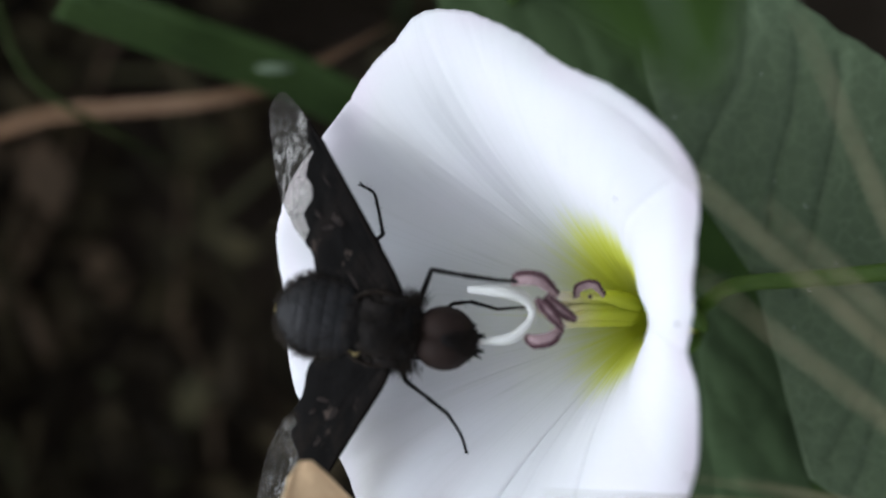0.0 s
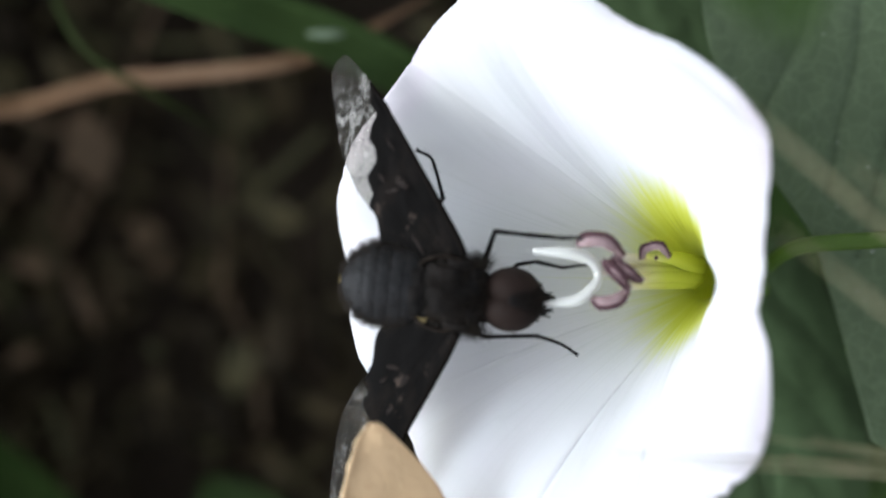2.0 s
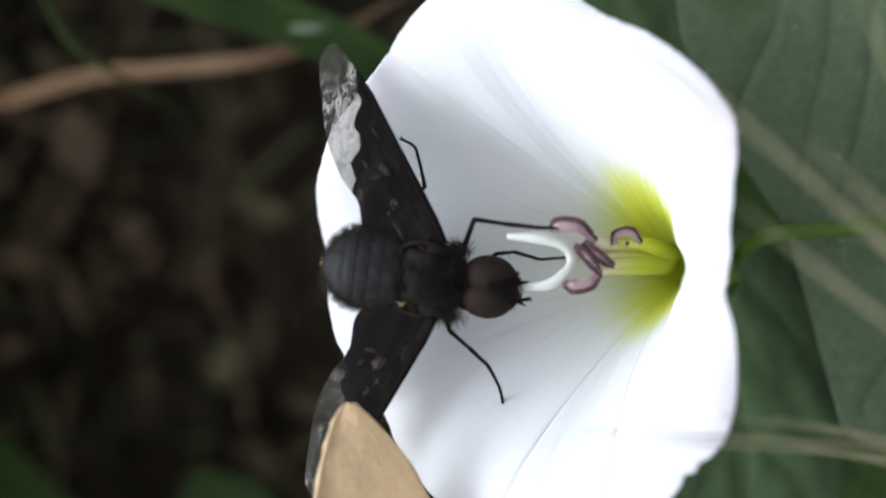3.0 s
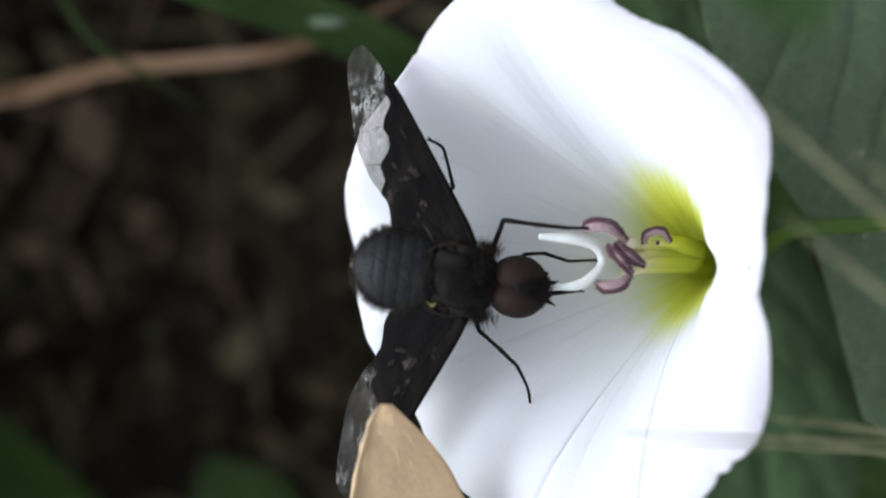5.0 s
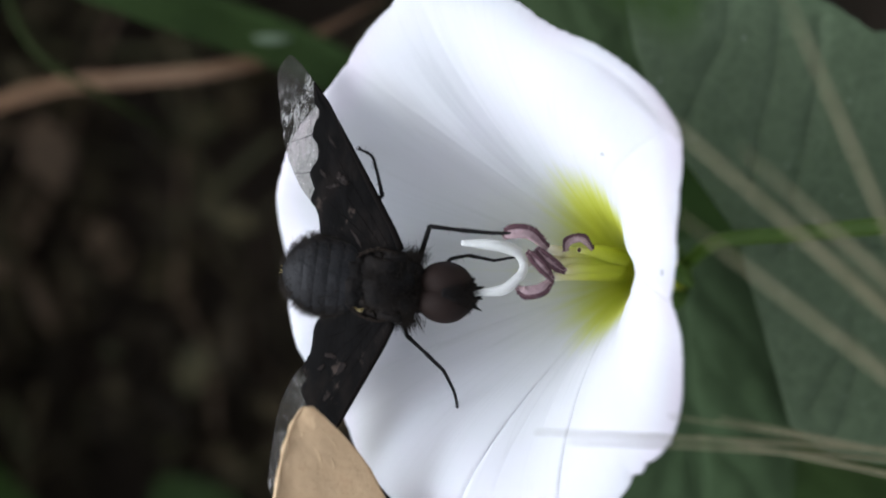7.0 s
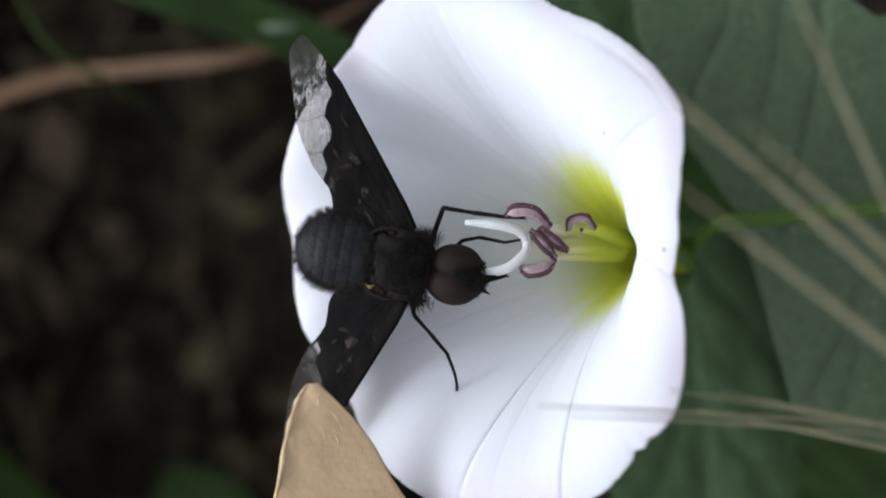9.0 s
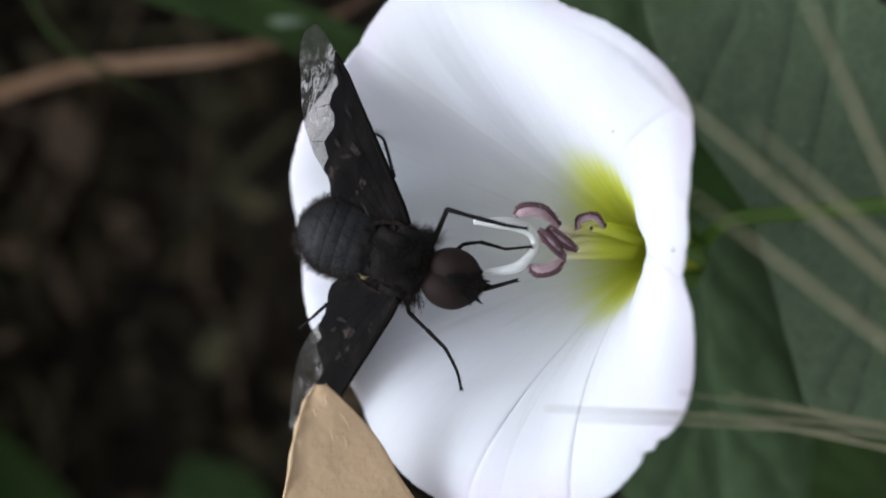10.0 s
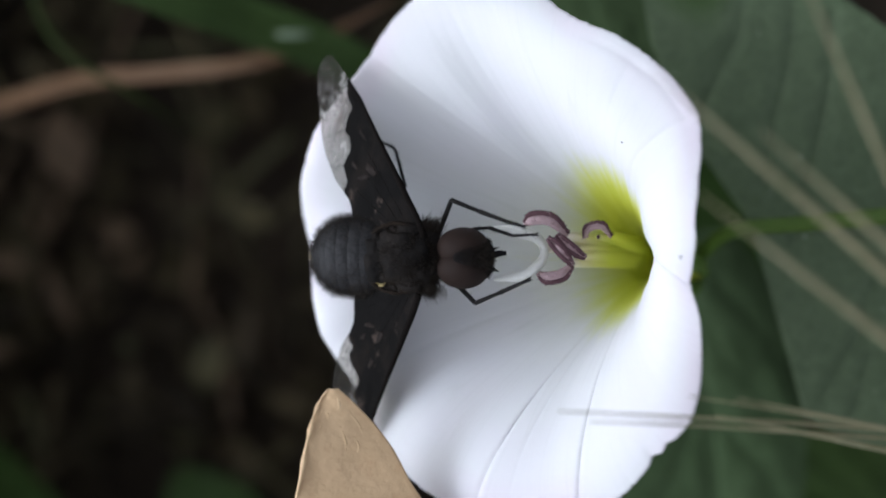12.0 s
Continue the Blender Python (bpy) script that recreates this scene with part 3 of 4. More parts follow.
# ---- leaves and stems ----
def broad_leaf(name, base, tip, half, material, label, lean=0.0, arch=1.5, veins=9, slant=1.0, hollow=0.6, shape=0.75, seed=0.0, group="", drop=0.0, quilt=0.5, rib=None):
    """A broad leaf from base to tip: half its width, with sunken veins and swollen fields between."""
    base, tip = V(base), V(tip)
    ax = tip - base
    length = np.linalg.norm(ax)
    ax /= length
    side = np.cross((0, 0, 1), ax)
    side /= np.linalg.norm(side)
    side = side * math.cos(lean) + V((0, 0, 1)) * math.sin(lean)
    up = np.cross(ax, side)
    ob = thing(name, base, label, "leaf", group)

    def fn(u, v):
        q = v * 2 - 1
        w = half * (math.sin(math.pi * min(1.0, u * 0.94 + 0.06) ** shape) ** 0.8) + 0.05
        w *= 1 + 0.05 * wave(u * 9 + seed, q * 0.3)
        x, y = u * length, q * w
        z = arch * math.sin(math.pi * u) - drop * q * q - hollow * math.exp(-(y / (0.06 * half)) ** 2)
        f = (u * veins - abs(y) / half * slant * veins * 0.33) % 1.0
        z += quilt * (math.sin(math.pi * f) ** 0.7) * min(1, abs(q) * 4) * (1 - 0.4 * abs(q))
        z += 0.7 * wave(x * 0.12 + seed, y * 0.12) + 0.15 * wave(x * 0.7, y * 0.7, seed)
        return base + ax * x + side * y + up * z
    part("blade", grid(fn, 110, 70, 0.18), material, ob)
    part("petiole", tube([base + ax * 0.3, base - ax * length * 0.12 + V((0, 0, -3)), base - ax * length * 0.2 + V((0, 0, (-LIFT - base[2]) * 0.6)), V((*(base - ax * length * 0.25)[:2], -LIFT - 1))], [0.4, 0.42, 0.45, 0.5], 8, 20), rib or STEM, ob, "thin green leaf stalk")
    mid = [fn(u, 0.5) - up * 0.05 for u in np.linspace(0, 0.97, 9)]
    part("midrib", tube(mid, [0.5, 0.42, 0.3, 0.12], 8, 30, 0.6), rib or RIB, ob)
    return ob


def heart_leaf():
    """A large leaf with a straight cut base; its stalk joins at the base and the veins fan out."""
    b = V((18.62, 1.36, -8.50))
    ob = thing("broad_leaf", b, "large grey-green leaf with sunken veins behind the flower", "leaf")
    ang = [-74, -67, -60, -45, -30, 0, 25, 42, 55, 70, 90, 112, 119, 126]
    far = [12, 14.2, 15.6, 19.2, 26, 34, 26, 17.5, 14.2, 14.6, 17, 17, 12, 5]
    veins = [((15.14, 6.84, -8.50), (16.03, 8.76, -8.50), (17.19, 11.25, -8.50), (17.99, 12.91, -8.50), (18.26, 15.30, -8.50), (18.46, 17.63, -8.50)),
             ((21.11, 0.03, -8.50), (22.01, 3.78, -8.50), (22.84, 7.44, -8.50), (23.34, 9.76, -8.50), (23.67, 13.97, -8.50)),
             ((19.45, 3.68, -8.50), (19.95, 7.34, -8.50), (20.85, 10.66, -8.50), (21.28, 14.64, -8.50)),
             ((25.82, -2.19, -8.50), (25.16, -4.85, -8.50), (24.00, -7.17, -8.50), (23.00, -9.16, -8.50)),
             ((18.79, 1.29, -8.50), (23.10, 0.70, -8.50), (28.41, 0.37, -8.50), (37.04, -0.30, -8.50)),
             ((25.76, -6.61, -8.50), (24.76, -9.92, -8.50), (23.77, -12.91, -8.50))]
    lines = [spline(v, 40)[:, :2] for v in veins]

    def fn(u, v):
        a = -74 + 200 * v
        rr = float(np.interp(a, ang, far)) * (1 + 0.02 * wave(a * 0.25, 3.0)) * u + 0.05
        x, y = b[0] + rr * math.cos(radians(a)), b[1] + rr * math.sin(radians(a))
        z = b[2] + 0.05 * rr - 0.0035 * rr * rr + 0.8 * wave(x * 0.09, y * 0.09, 8.0) + 0.12 * wave(x * 0.8, y * 0.8, 1.0)
        for l in lines:
            d = float(np.min(np.hypot(l[:, 0] - x, l[:, 1] - y)))
            z += 0.28 * (1 - math.exp(-d / 0.9)) * math.exp(-d / 7.0) - 0.16 * math.exp(-(d / 0.22) ** 2)
        return V((x, y, z))
    top = grid(fn, 120, 170, 0.18)
    part("blade", top, LEAF, ob)
    flat = top[0][:120 * 170]
    for l in lines:
        mid = []
        for k in range(0, 40, 3):
            i = int(np.argmin(np.hypot(flat[:, 0] - l[k][0], flat[:, 1] - l[k][1])))
            if math.hypot(*(flat[i][:2] - l[k])) < 0.6:
                mid.append((l[k][0] + 0.12, l[k][1], flat[i][2] + 0.02))
        if len(mid) > 2:
            part("vein", tube(mid, [0.04, 0.06, 0.03], 6, 30, 0.6), RIB, ob, "thin paler vein")
    rng = random.Random(4)
    for i in range(22):
        p = fn(rng.uniform(0.1, 0.8), rng.random())
        s = rng.uniform(0.02, 0.045)
        part("dust", ball(p + V((0, 0, 0.03)), (s * rng.uniform(1, 2.2), s, s * 0.5), 6, 4), DUST, ob)
    return ob


def dead_leaf():
    foot = V((-3.2, -27.0, -3.0))
    ob = thing("dead_leaf", foot, "dry tan leaf tip curling up before the wing", "leaf")

    def edge(t):
        l = spline([V((-5.68, -7.88, 3.00)), V((-6.18, -8.61, 3.00)), V((-6.63, -9.94, 3.00)), V((-7.20, -12.45, 2.20)), V((-8.0, -19, -0.5)), foot], 60)
        r = spline([V((-5.18, -7.86, 3.00)), V((-4.38, -8.59, 2.90)), V((-2.99, -10.19, 2.20)), V((-1.72, -12.43, 1.30)), V((1.0, -19, -1.6)), foot], 60)
        k = min(59, int(t * 59))
        return l[k], r[k]

    def fn(u, v):
        l, r = edge(u)
        p = l + (r - l) * v
        return p + V((0, 0, 0.10 * math.sin(math.pi * v) * (1 - u) + 0.10 * wave(p[0] * 0.6, p[1] * 0.6, 2.0) + 0.035 * wave(p[0] * 3, p[1] * 3) + 0.16 * math.exp(-v * 9) * wave(p[1] * 2.4, p[0] * 1.2, 5.0)))
    part("blade", grid(fn, 60, 24, 0.16), TAN, ob)
    part("rim", tube([fn(u, 0.02) + V((0, 0, 0.05)) for u in np.linspace(0, 0.98, 14)], [0.03, 0.06, 0.04, 0.13, 0.05, 0.16, 0.06, 0.14, 0.05, 0.15, 0.08, 0.12, 0.1], 6, 90), TANRIM, ob, "paler curled edge")
    part("rim", tube([fn(u, 0.98) + V((0, 0, 0.02)) for u in np.linspace(0, 0.98, 14)], [0.012, 0.015, 0.02, 0.02], 6, 40), TANRIM, ob, "paler curled edge")
    for v0, v1, u0, u1 in ((0.62, 0.50, 0.15, 0.27), (0.70, 0.72, 0.28, 0.42), (0.22, 0.26, 0.28, 0.34), (0.44, 0.46, 0.38, 0.54), (0.13, 0.10, 0.22, 0.31), (0.16, 0.09, 0.36, 0.43), (0.60, 0.585, 0.44, 0.53)):
        part("scar", tube([fn(u0 + (u1 - u0) * t, v0 + (v1 - v0) * t + 0.03 * math.sin(3 * t)) for t in np.linspace(0, 1, 6)], [0.02, 0.06, 0.02], 5, 14, 0.5), TANRIM, ob, "short pale scar")
    return ob


def strap(name, points, width, material, label, category, thick=0.25, keel=0.3, group="", end=1.0):
    """A long grass leaf along a curve, with a keel."""
    n = 60
    c = spline(points, n)
    ob = thing(name, points[0], label, category, group)

    def fn(u, v):
        i = min(n - 1, int(u * (n - 1) + 0.5))
        d = c[min(i + 1, n - 1)] - c[max(i - 1, 0)]
        s = np.cross(d, (0, 0, 1))
        s /= np.linalg.norm(s) + 1e-9
        q = v * 2 - 1
        w = (width + (end * width - width) * u) * 0.5 * min(1, (1 - u) * 6 + 0.05)
        return c[i] + s * q * w + V((0, 0, keel * q * q * w + 0.06 * math.cos(v * 40)))
    part("blade", grid(fn, n, 16, thick), material, ob)
    part("midrib", tube([fn(u, 0.42) + V((0, 0, 0.03)) for u in np.linspace(0.02, 0.97, 14)], [width * 0.07, width * 0.06, width * 0.03], 7, 50, 0.6), material, ob, "raised rib along the leaf")
    return ob


def twig(name, points, radii, material, label, category, group="", flat=1.0):
    ob = thing(name, points[-1], label, category, group)
    part("stalk", tube(points, radii, 9, 70, flat), material, ob)
    return ob


ground()
leaf_litter()
grass()
flower()
flower_stalk()
dead_leaf()
heart_leaf()
broad_leaf("broad_leaf", (16.0, 1.0, -15.5), (20.5, -32.0, -19), 6.6, LEAF_SHADE, "leaf under the flower, deep green with shade painted in", rib=LEAF_SHADE, lean=-0.1, veins=6, seed=5.0, quilt=0.2, hollow=0.2)
broad_leaf("broad_leaf", (2.0, 22.0, -18.0), (23.0, 11.5, -18.0), 7.0, LEAF_DIM, "leaf beside the grey-green leaf, dark green with shade painted in", rib=LEAF_DIM, veins=6, seed=7.0, quilt=0.2, hollow=0.15)
# added leaf, its dark green stands in for the shade in the gap
broad_leaf("low_leaf", (12.0, 15.0, -33.0), (26.0, -12.0, -33.0), 8.0, LEAF_LOW, "added dark green leaf that fills the shaded gap behind the flower", veins=6, seed=21.0, rib=LEAF_LOW, quilt=0.1, hollow=0.2)
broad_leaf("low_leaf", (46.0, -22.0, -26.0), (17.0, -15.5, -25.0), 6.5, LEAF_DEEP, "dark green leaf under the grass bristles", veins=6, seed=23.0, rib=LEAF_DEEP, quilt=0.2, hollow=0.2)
broad_leaf("fresh_leaf", (6.0, 17.2, 18.00), (8.6, 6.7, 25.00), 3.8, LEAF_BRIGHT, "fresh bright green leaf hanging above the petals", veins=6, seed=9.0, quilt=0.1, arch=0.6, hollow=0.1)
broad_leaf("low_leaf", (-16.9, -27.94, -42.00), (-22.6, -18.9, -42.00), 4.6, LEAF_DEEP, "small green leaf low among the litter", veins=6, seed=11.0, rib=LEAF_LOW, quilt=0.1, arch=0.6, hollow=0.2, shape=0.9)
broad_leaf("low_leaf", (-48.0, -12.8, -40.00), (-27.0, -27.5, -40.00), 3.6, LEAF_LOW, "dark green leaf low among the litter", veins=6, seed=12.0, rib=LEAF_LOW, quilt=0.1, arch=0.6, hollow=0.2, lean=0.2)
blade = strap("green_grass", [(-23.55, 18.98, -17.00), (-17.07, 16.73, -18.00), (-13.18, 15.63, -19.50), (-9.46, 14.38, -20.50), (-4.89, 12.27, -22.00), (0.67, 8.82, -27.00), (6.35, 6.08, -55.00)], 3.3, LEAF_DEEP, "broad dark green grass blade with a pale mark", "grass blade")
part("pale_mark", ball((-10.19, 14.64, -18.90), (1.15, 0.30, 0.15), 18, 10, 0.5), MARK, blade, "pale dry mark on the blade")
strap("dry_stalk", [(-65.96, 6.08, -55.00), (-39.44, 9.44, -27.00), (-31.67, 10.54, -24.00), (-25.71, 12.02, -23.00), (-19.61, 12.50, -22.50), (-15.24, 12.98, -22.50), (-11.74, 13.93, -23.00), (-7.43, 15.81, -23.00), (-2.56, 18.61, -23.00)], 1.5, STRAW, "dry pinkish-brown bent grass stalk", "dry stalk", 0.4, 0.5, end=0.55)
twig("green_shoot", [(-29.75, 19.77, -22.00), (-28.16, 16.03, -21.00), (-26.13, 13.41, -20.50), (-22.69, 11.31, -20.70), (-19.77, 9.64, -25.00), (-19.80, 9.85, -40.00), (-19.94, 10.46, -55.00)], [0.25, 0.25, 0.2, 0.1, 0.05], SHOOT, "thin curved green shoot over the litter", "shoot")
awn_rows = (
    ([(8.42, 6.33, 16.00), (11.38, 3.88, 15.50), (14.84, 1.05, 15.00), (18.37, -1.89, 14.50), (21.97, -4.89, 14.00), (25.65, -7.95, 13.50), (29.39, -11.07, 13.00), (75, -52, -LIFT)], 0.19),
    ([(10.28, 1.27, 16.00), (13.58, -1.17, 15.50), (17.07, -3.72, 15.00), (20.62, -6.35, 14.50), (24.25, -9.03, 14.00), (27.94, -11.74, 13.50), (78, -58, -LIFT)], 0.17),
    ([(12.90, 3.77, 16.00), (15.79, 1.37, 15.50), (19.08, -1.40, 15.00), (22.43, -4.23, 14.50), (25.84, -7.10, 14.00), (29.32, -10.02, 13.50), (80, -48, -LIFT)], 0.18),
    ([(14.10, 11.15, 16.00), (15.79, 7.74, 15.50), (17.52, 4.26, 15.00), (19.27, 0.70, 14.50), (21.06, -2.93, 14.00), (22.89, -6.64, 13.50), (66, -45, -LIFT)], 0.125),
    ([(5.47, -8.37, 8.50), (10.62, -8.63, 8.00), (15.87, -8.94, 7.50), (21.21, -9.31, 7.00), (26.65, -9.73, 6.50), (32.18, -10.19, 6.00), (38.13, -10.77, 5.00), (80, -60, -LIFT)], 0.11),
    ([(6.98, -8.83, 8.50), (11.90, -9.06, 8.00), (16.90, -9.40, 7.50), (21.99, -9.80, 7.00), (27.17, -10.26, 6.50), (32.44, -10.77, 6.00), (38.13, -11.44, 5.00), (82, -62, -LIFT)], 0.10),
    ([(11.64, -7.69, 8.00), (15.79, -8.33, 7.80), (19.99, -9.02, 7.50), (24.33, -9.78, 7.00), (28.75, -10.54, 6.50), (33.24, -11.35, 6.00), (38.13, -12.31, 5.00), (84, -57, -LIFT)], 0.09),
    ([(12.92, -8.60, 8.00), (16.55, -9.30, 7.80), (20.25, -10.07, 7.50), (24.07, -10.92, 7.00), (27.96, -11.80, 6.50), (31.91, -12.73, 6.00), (36.24, -13.81, 5.00), (76, -66, -LIFT)], 0.13),
    ([(13.94, -7.76, 8.00), (17.07, -8.38, 7.80), (20.25, -9.04, 7.50), (23.55, -9.78, 7.00), (26.91, -10.54, 6.50), (30.33, -11.33, 6.00), (34.09, -12.25, 5.00), (70, -64, -LIFT)], 0.10))
for pts_, r_ in awn_rows:
    twig("grass_awn", pts_, [0.03, r_ * 0.75, r_ * 1.15, r_ * 1.45, r_ * 2.2, r_ * 2.6], AWN, "pale dry grass bristle in front of the leaf", "grass bristle", "grass bristles")


# ---- the fly ----
def hairs(points, dirs, lengths, radius, rng):
    """Many fine tapered hairs in one mesh."""
    pts, faces = [], []
    for p, d, l in zip(points, dirs, lengths):
        d = V(d) / (np.linalg.norm(d) + 1e-9)
        s = np.cross(d, (0.3, 0.5, 0.8))
        s /= np.linalg.norm(s) + 1e-9
        w = np.cross(d, s)
        k = len(pts)
        bend = V([rng.uniform(-0.2, 0.2) for _ in range(3)]) * l
        for a in (0, 2.1, 4.2):
            pts.append(V(p) + radius * (math.cos(a) * s + math.sin(a) * w))
        for a in (0, 2.1, 4.2):
            pts.append(V(p) + d * l * 0.5 + bend * 0.3 + 0.7 * radius * (math.cos(a) * s + math.sin(a) * w))
        pts.append(V(p) + d * l + bend)
        for a, b in ((0, 1), (1, 2), (2, 0)):
            faces += [(k + a, k + b, k + b + 3, k + a + 3), (k + a + 3, k + b + 3, k + 6)]
    return V(pts), faces


def body_hairs(centre, radii, count, length, rng, keep, lift=0.5, back=-0.3):
    ps, ds, ls = [], [], []
    while len(ps) < count:
        d = V([rng.gauss(0, 1) for _ in range(3)])
        d /= np.linalg.norm(d)
        if not keep(d):
            continue
        ps.append(V(centre) + d * V(radii) * 0.97)
        ds.append(d + V((back + rng.uniform(-0.35, 0.35), rng.uniform(-0.3, 0.3), rng.uniform(-0.2, 0.4) * lift)))
        ls.append(length * rng.uniform(0.5, 1.3))
    return ps, ds, ls


# Wing in its own plane: s along the front edge from the root, w towards the hind edge, mm.
HIND = [(0, 1.5), (0.9, 2.8), (2.0, 3.3), (2.9, 3.0), (4.3, 2.64), (5.2, 2.75), (6.57, 2.62), (7.46, 2.38), (9.0, 1.75), (10.0, 1.32), (10.65, 1.0), (11.0, 0.6), (11.2, 0.05)]
DARK = [(0, 1.5), (0.9, 2.8), (2.0, 3.2), (2.5, 3.1), (3.0, 2.85), (3.6, 2.6), (4.3, 2.62), (4.5, 2.5), (4.75, 2.15), (5.0, 2.08), (5.35, 2.1), (5.6, 1.92), (5.85, 1.4), (6.2, 1.05), (6.5, 0.95),
        (6.9, 1.0), (7.3, 0.8), (7.54, 0.6), (7.75, 0.15), (8.0, 0.03), (8.4, 0.05), (8.9, -0.15), (9.35, -0.42)]
FRONT = [(0, -0.25), (0.7, -0.37), (3.1, -0.46), (6.0, -0.57), (8.0, -0.64), (9.0, -0.55), (9.6, -0.46), (10.5, -0.33), (11.0, -0.2), (11.2, -0.02)]


def wing_curve(table, s):
    return float(np.interp(s, [p[0] for p in table], [p[1] for p in table]))


def wing(fly, side):
    """side: 1 left, -1 right. The wing slopes down towards its tip and its hind edge."""
    root = V((1.6, 1.75 * side, 1.0))
    ang = radians(126) if side > 0 else radians(-112)
    along = V((math.cos(ang), math.sin(ang), -0.10))
    hind = V((math.cos(ang + side * math.pi / 2), math.sin(ang + side * math.pi / 2), -0.12))

    def at(s, w):
        s *= 1.03
        f = math.sin(min(1, s / 11.5) * math.pi) * 0.25
        rip = 0.018 * math.sin(w * 5 + s * 1.2) * min(1, w)
        return root + along * s + hind * w + V((0, 0, f + rip - 0.02 * w * w))

    def dark(u, v):
        s = u * 9.35
        a, b = wing_curve(FRONT, s), wing_curve(DARK, s) + 0.03 * math.sin(s * 9.0 + side) * (s > 3.5) * min(1, max(0.0, 8.4 - s))
        p = at(s, a + (max(b, a + 0.03) - a) * v)
        return p + V((0, 0, 0.03 * wave(s * 1.7, v * 4, side * 3.0)))

    def clear(u, v):
        s = 4.28 + u * 6.90
        a = wing_curve(DARK, s) - 0.05 if s < 9.35 else wing_curve(FRONT, s)
        b = max(wing_curve(HIND, s), a + 0.02)
        p = at(s, a + (b - a) * v)
        k = min(1.0, 6 * v * (1 - v))
        return p + V((0, 0, -0.02 + k * (0.08 * wave(s * 2.2, v * 3, side * 1.0) + 0.08 * wave(s * 2.5, v * 11, side * 2.0))))
    wg = part("wing", grid(dark, 60, 16, 0.05), WING, fly, "black wing with a scalloped clear hind edge", base=root)
    wg["axis"] = [-math.sin(ang), math.cos(ang), 0.0]
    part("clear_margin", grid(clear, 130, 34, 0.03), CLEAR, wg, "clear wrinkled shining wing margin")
    part("front_vein", tube([at(s, wing_curve(FRONT, s) + 0.08) + V((0, 0, 0.02)) for s in np.linspace(0, 9.3, 10)], [0.17, 0.15, 0.1, 0.05], 7, 26), VEIN, wg, "thick black front vein")
    for w0, w1, s1 in ((0.3, 0.45, 6.8), (0.6, 1.2, 5.6), (0.8, 2.1, 4.4), (0.8, 2.8, 3.0)):
        part("vein", tube([at(0.3 + (s1 - 0.3) * t, w0 + (w1 - w0) * t ** 1.2) + V((0, 0, 0.005)) for t in np.linspace(0, 1, 7)], [0.015, 0.012, 0.010, 0.006], 5, 18), VEIN, wg)
    spots = ((4.38, 1.23, 0.14, 0.34), (4.45, 0.66, 0.36, 0.22), (5.17, 1.38, 0.26, 0.12), (6.29, 0.22, 0.40, 0.08), (1.6, 1.5, 0.5, 0.10)) if side > 0 else ((3.07, 1.66, 0.14, 0.30), (3.3, 0.85, 0.42, 0.14), (3.86, 1.76, 0.20, 0.12), (4.95, 0.74, 0.22, 0.12))
    for s0, w0, ls, lw in spots:
        def patch(u, v, s0=s0, w0=w0, ls=ls, lw=lw):
            a, k = 2 * math.pi * u, v * (0.95 + 0.3 * wave(math.cos(6.283 * u) * 1.7 + s0, math.sin(6.283 * u) * 1.7 + w0) + 0.45 * wave(math.cos(6.283 * u) * 5 + w0, math.sin(6.283 * u) * 5 + s0))
            return at(s0 + ls * k * math.cos(a) + 0.1 * k * math.sin(a), w0 + lw * k * math.sin(a)) + V((0, 0, 0.03))
        part("wing_spot", grid(patch, 36, 4, 0.006), SPOT, wg, "small pale brown spot")
    for s0, w0, s1, w1 in ((5.55, 1.95, 5.9, 2.68), (7.1, 0.9, 7.4, 2.3)):
        part("vein", tube([at(s0, w0), at((s0 + s1) / 2, (w0 + w1) / 2 + 0.05), at(s1, w1)], [0.02, 0.014, 0.01], 5, 10), VEIN, wg)
    return wg


FLY_BASE = (0.0, 0.0, 0.3)


def leg(fly, hip, path, r, label, feet=True):
    """A jointed leg as one rigid piece that turns on its hip."""
    hip = V(hip)
    sh = [tube([hip, path[0]], [r * 1.1, r * 0.9], 8, 6)]
    stiff = path[:3] if len(path) > 3 else path
    if len(path) > 3:                        # the foot: a curve of short joints
        foot = spline(path[2:], 22)
        sh.append(tube(path[2:], [r * 0.72, r * 0.62, r * 0.5], 8, 22))
        sh += [ball(foot[k], (r * 0.72, r * 0.72, r * 0.72), 8, 6) for k in (4, 9, 13, 17, 21)]
    for a, b in zip(stiff, stiff[1:]):
        sh.append(tube([a, (V(a) + V(b)) / 2 + V((0, 0, 0.03)), b], [r * 0.95, r * 0.8, r * 0.7], 8, 8))
        sh.append(ball(b, (r * 0.8, r * 0.8, r * 0.8), 8, 6))
    rng = random.Random(int(hip[0] * 100 + hip[1] * 10))
    ps, ds, ls = [], [], []
    for a, b in zip([hip] + list(path), path):
        for i in range(26):
            ps.append(V(a) + (V(b) - V(a)) * rng.random())
            ds.append(V([rng.gauss(0, 1) for _ in range(3)]) + (V(b) - V(a)) * 0.4)
            ls.append(rng.uniform(0.12, 0.3))
    lg = part("leg", join(*sh, hairs(ps, ds, ls, 0.012, rng)), LEG, fly, label, base=hip)
    end, prev = V(path[-1]), V(path[-2])
    d = (end - prev) / np.linalg.norm(end - prev)
    s = np.cross(d, (0, 0, 1))
    for k in (-1, 1):
        part("claw", tube([end, end + d * 0.12 + s * 0.08 * k, end + d * 0.2 + s * 0.06 * k], [0.05, 0.04, 0.015], 5, 5), LEG, lg, "tiny claw")
    return lg


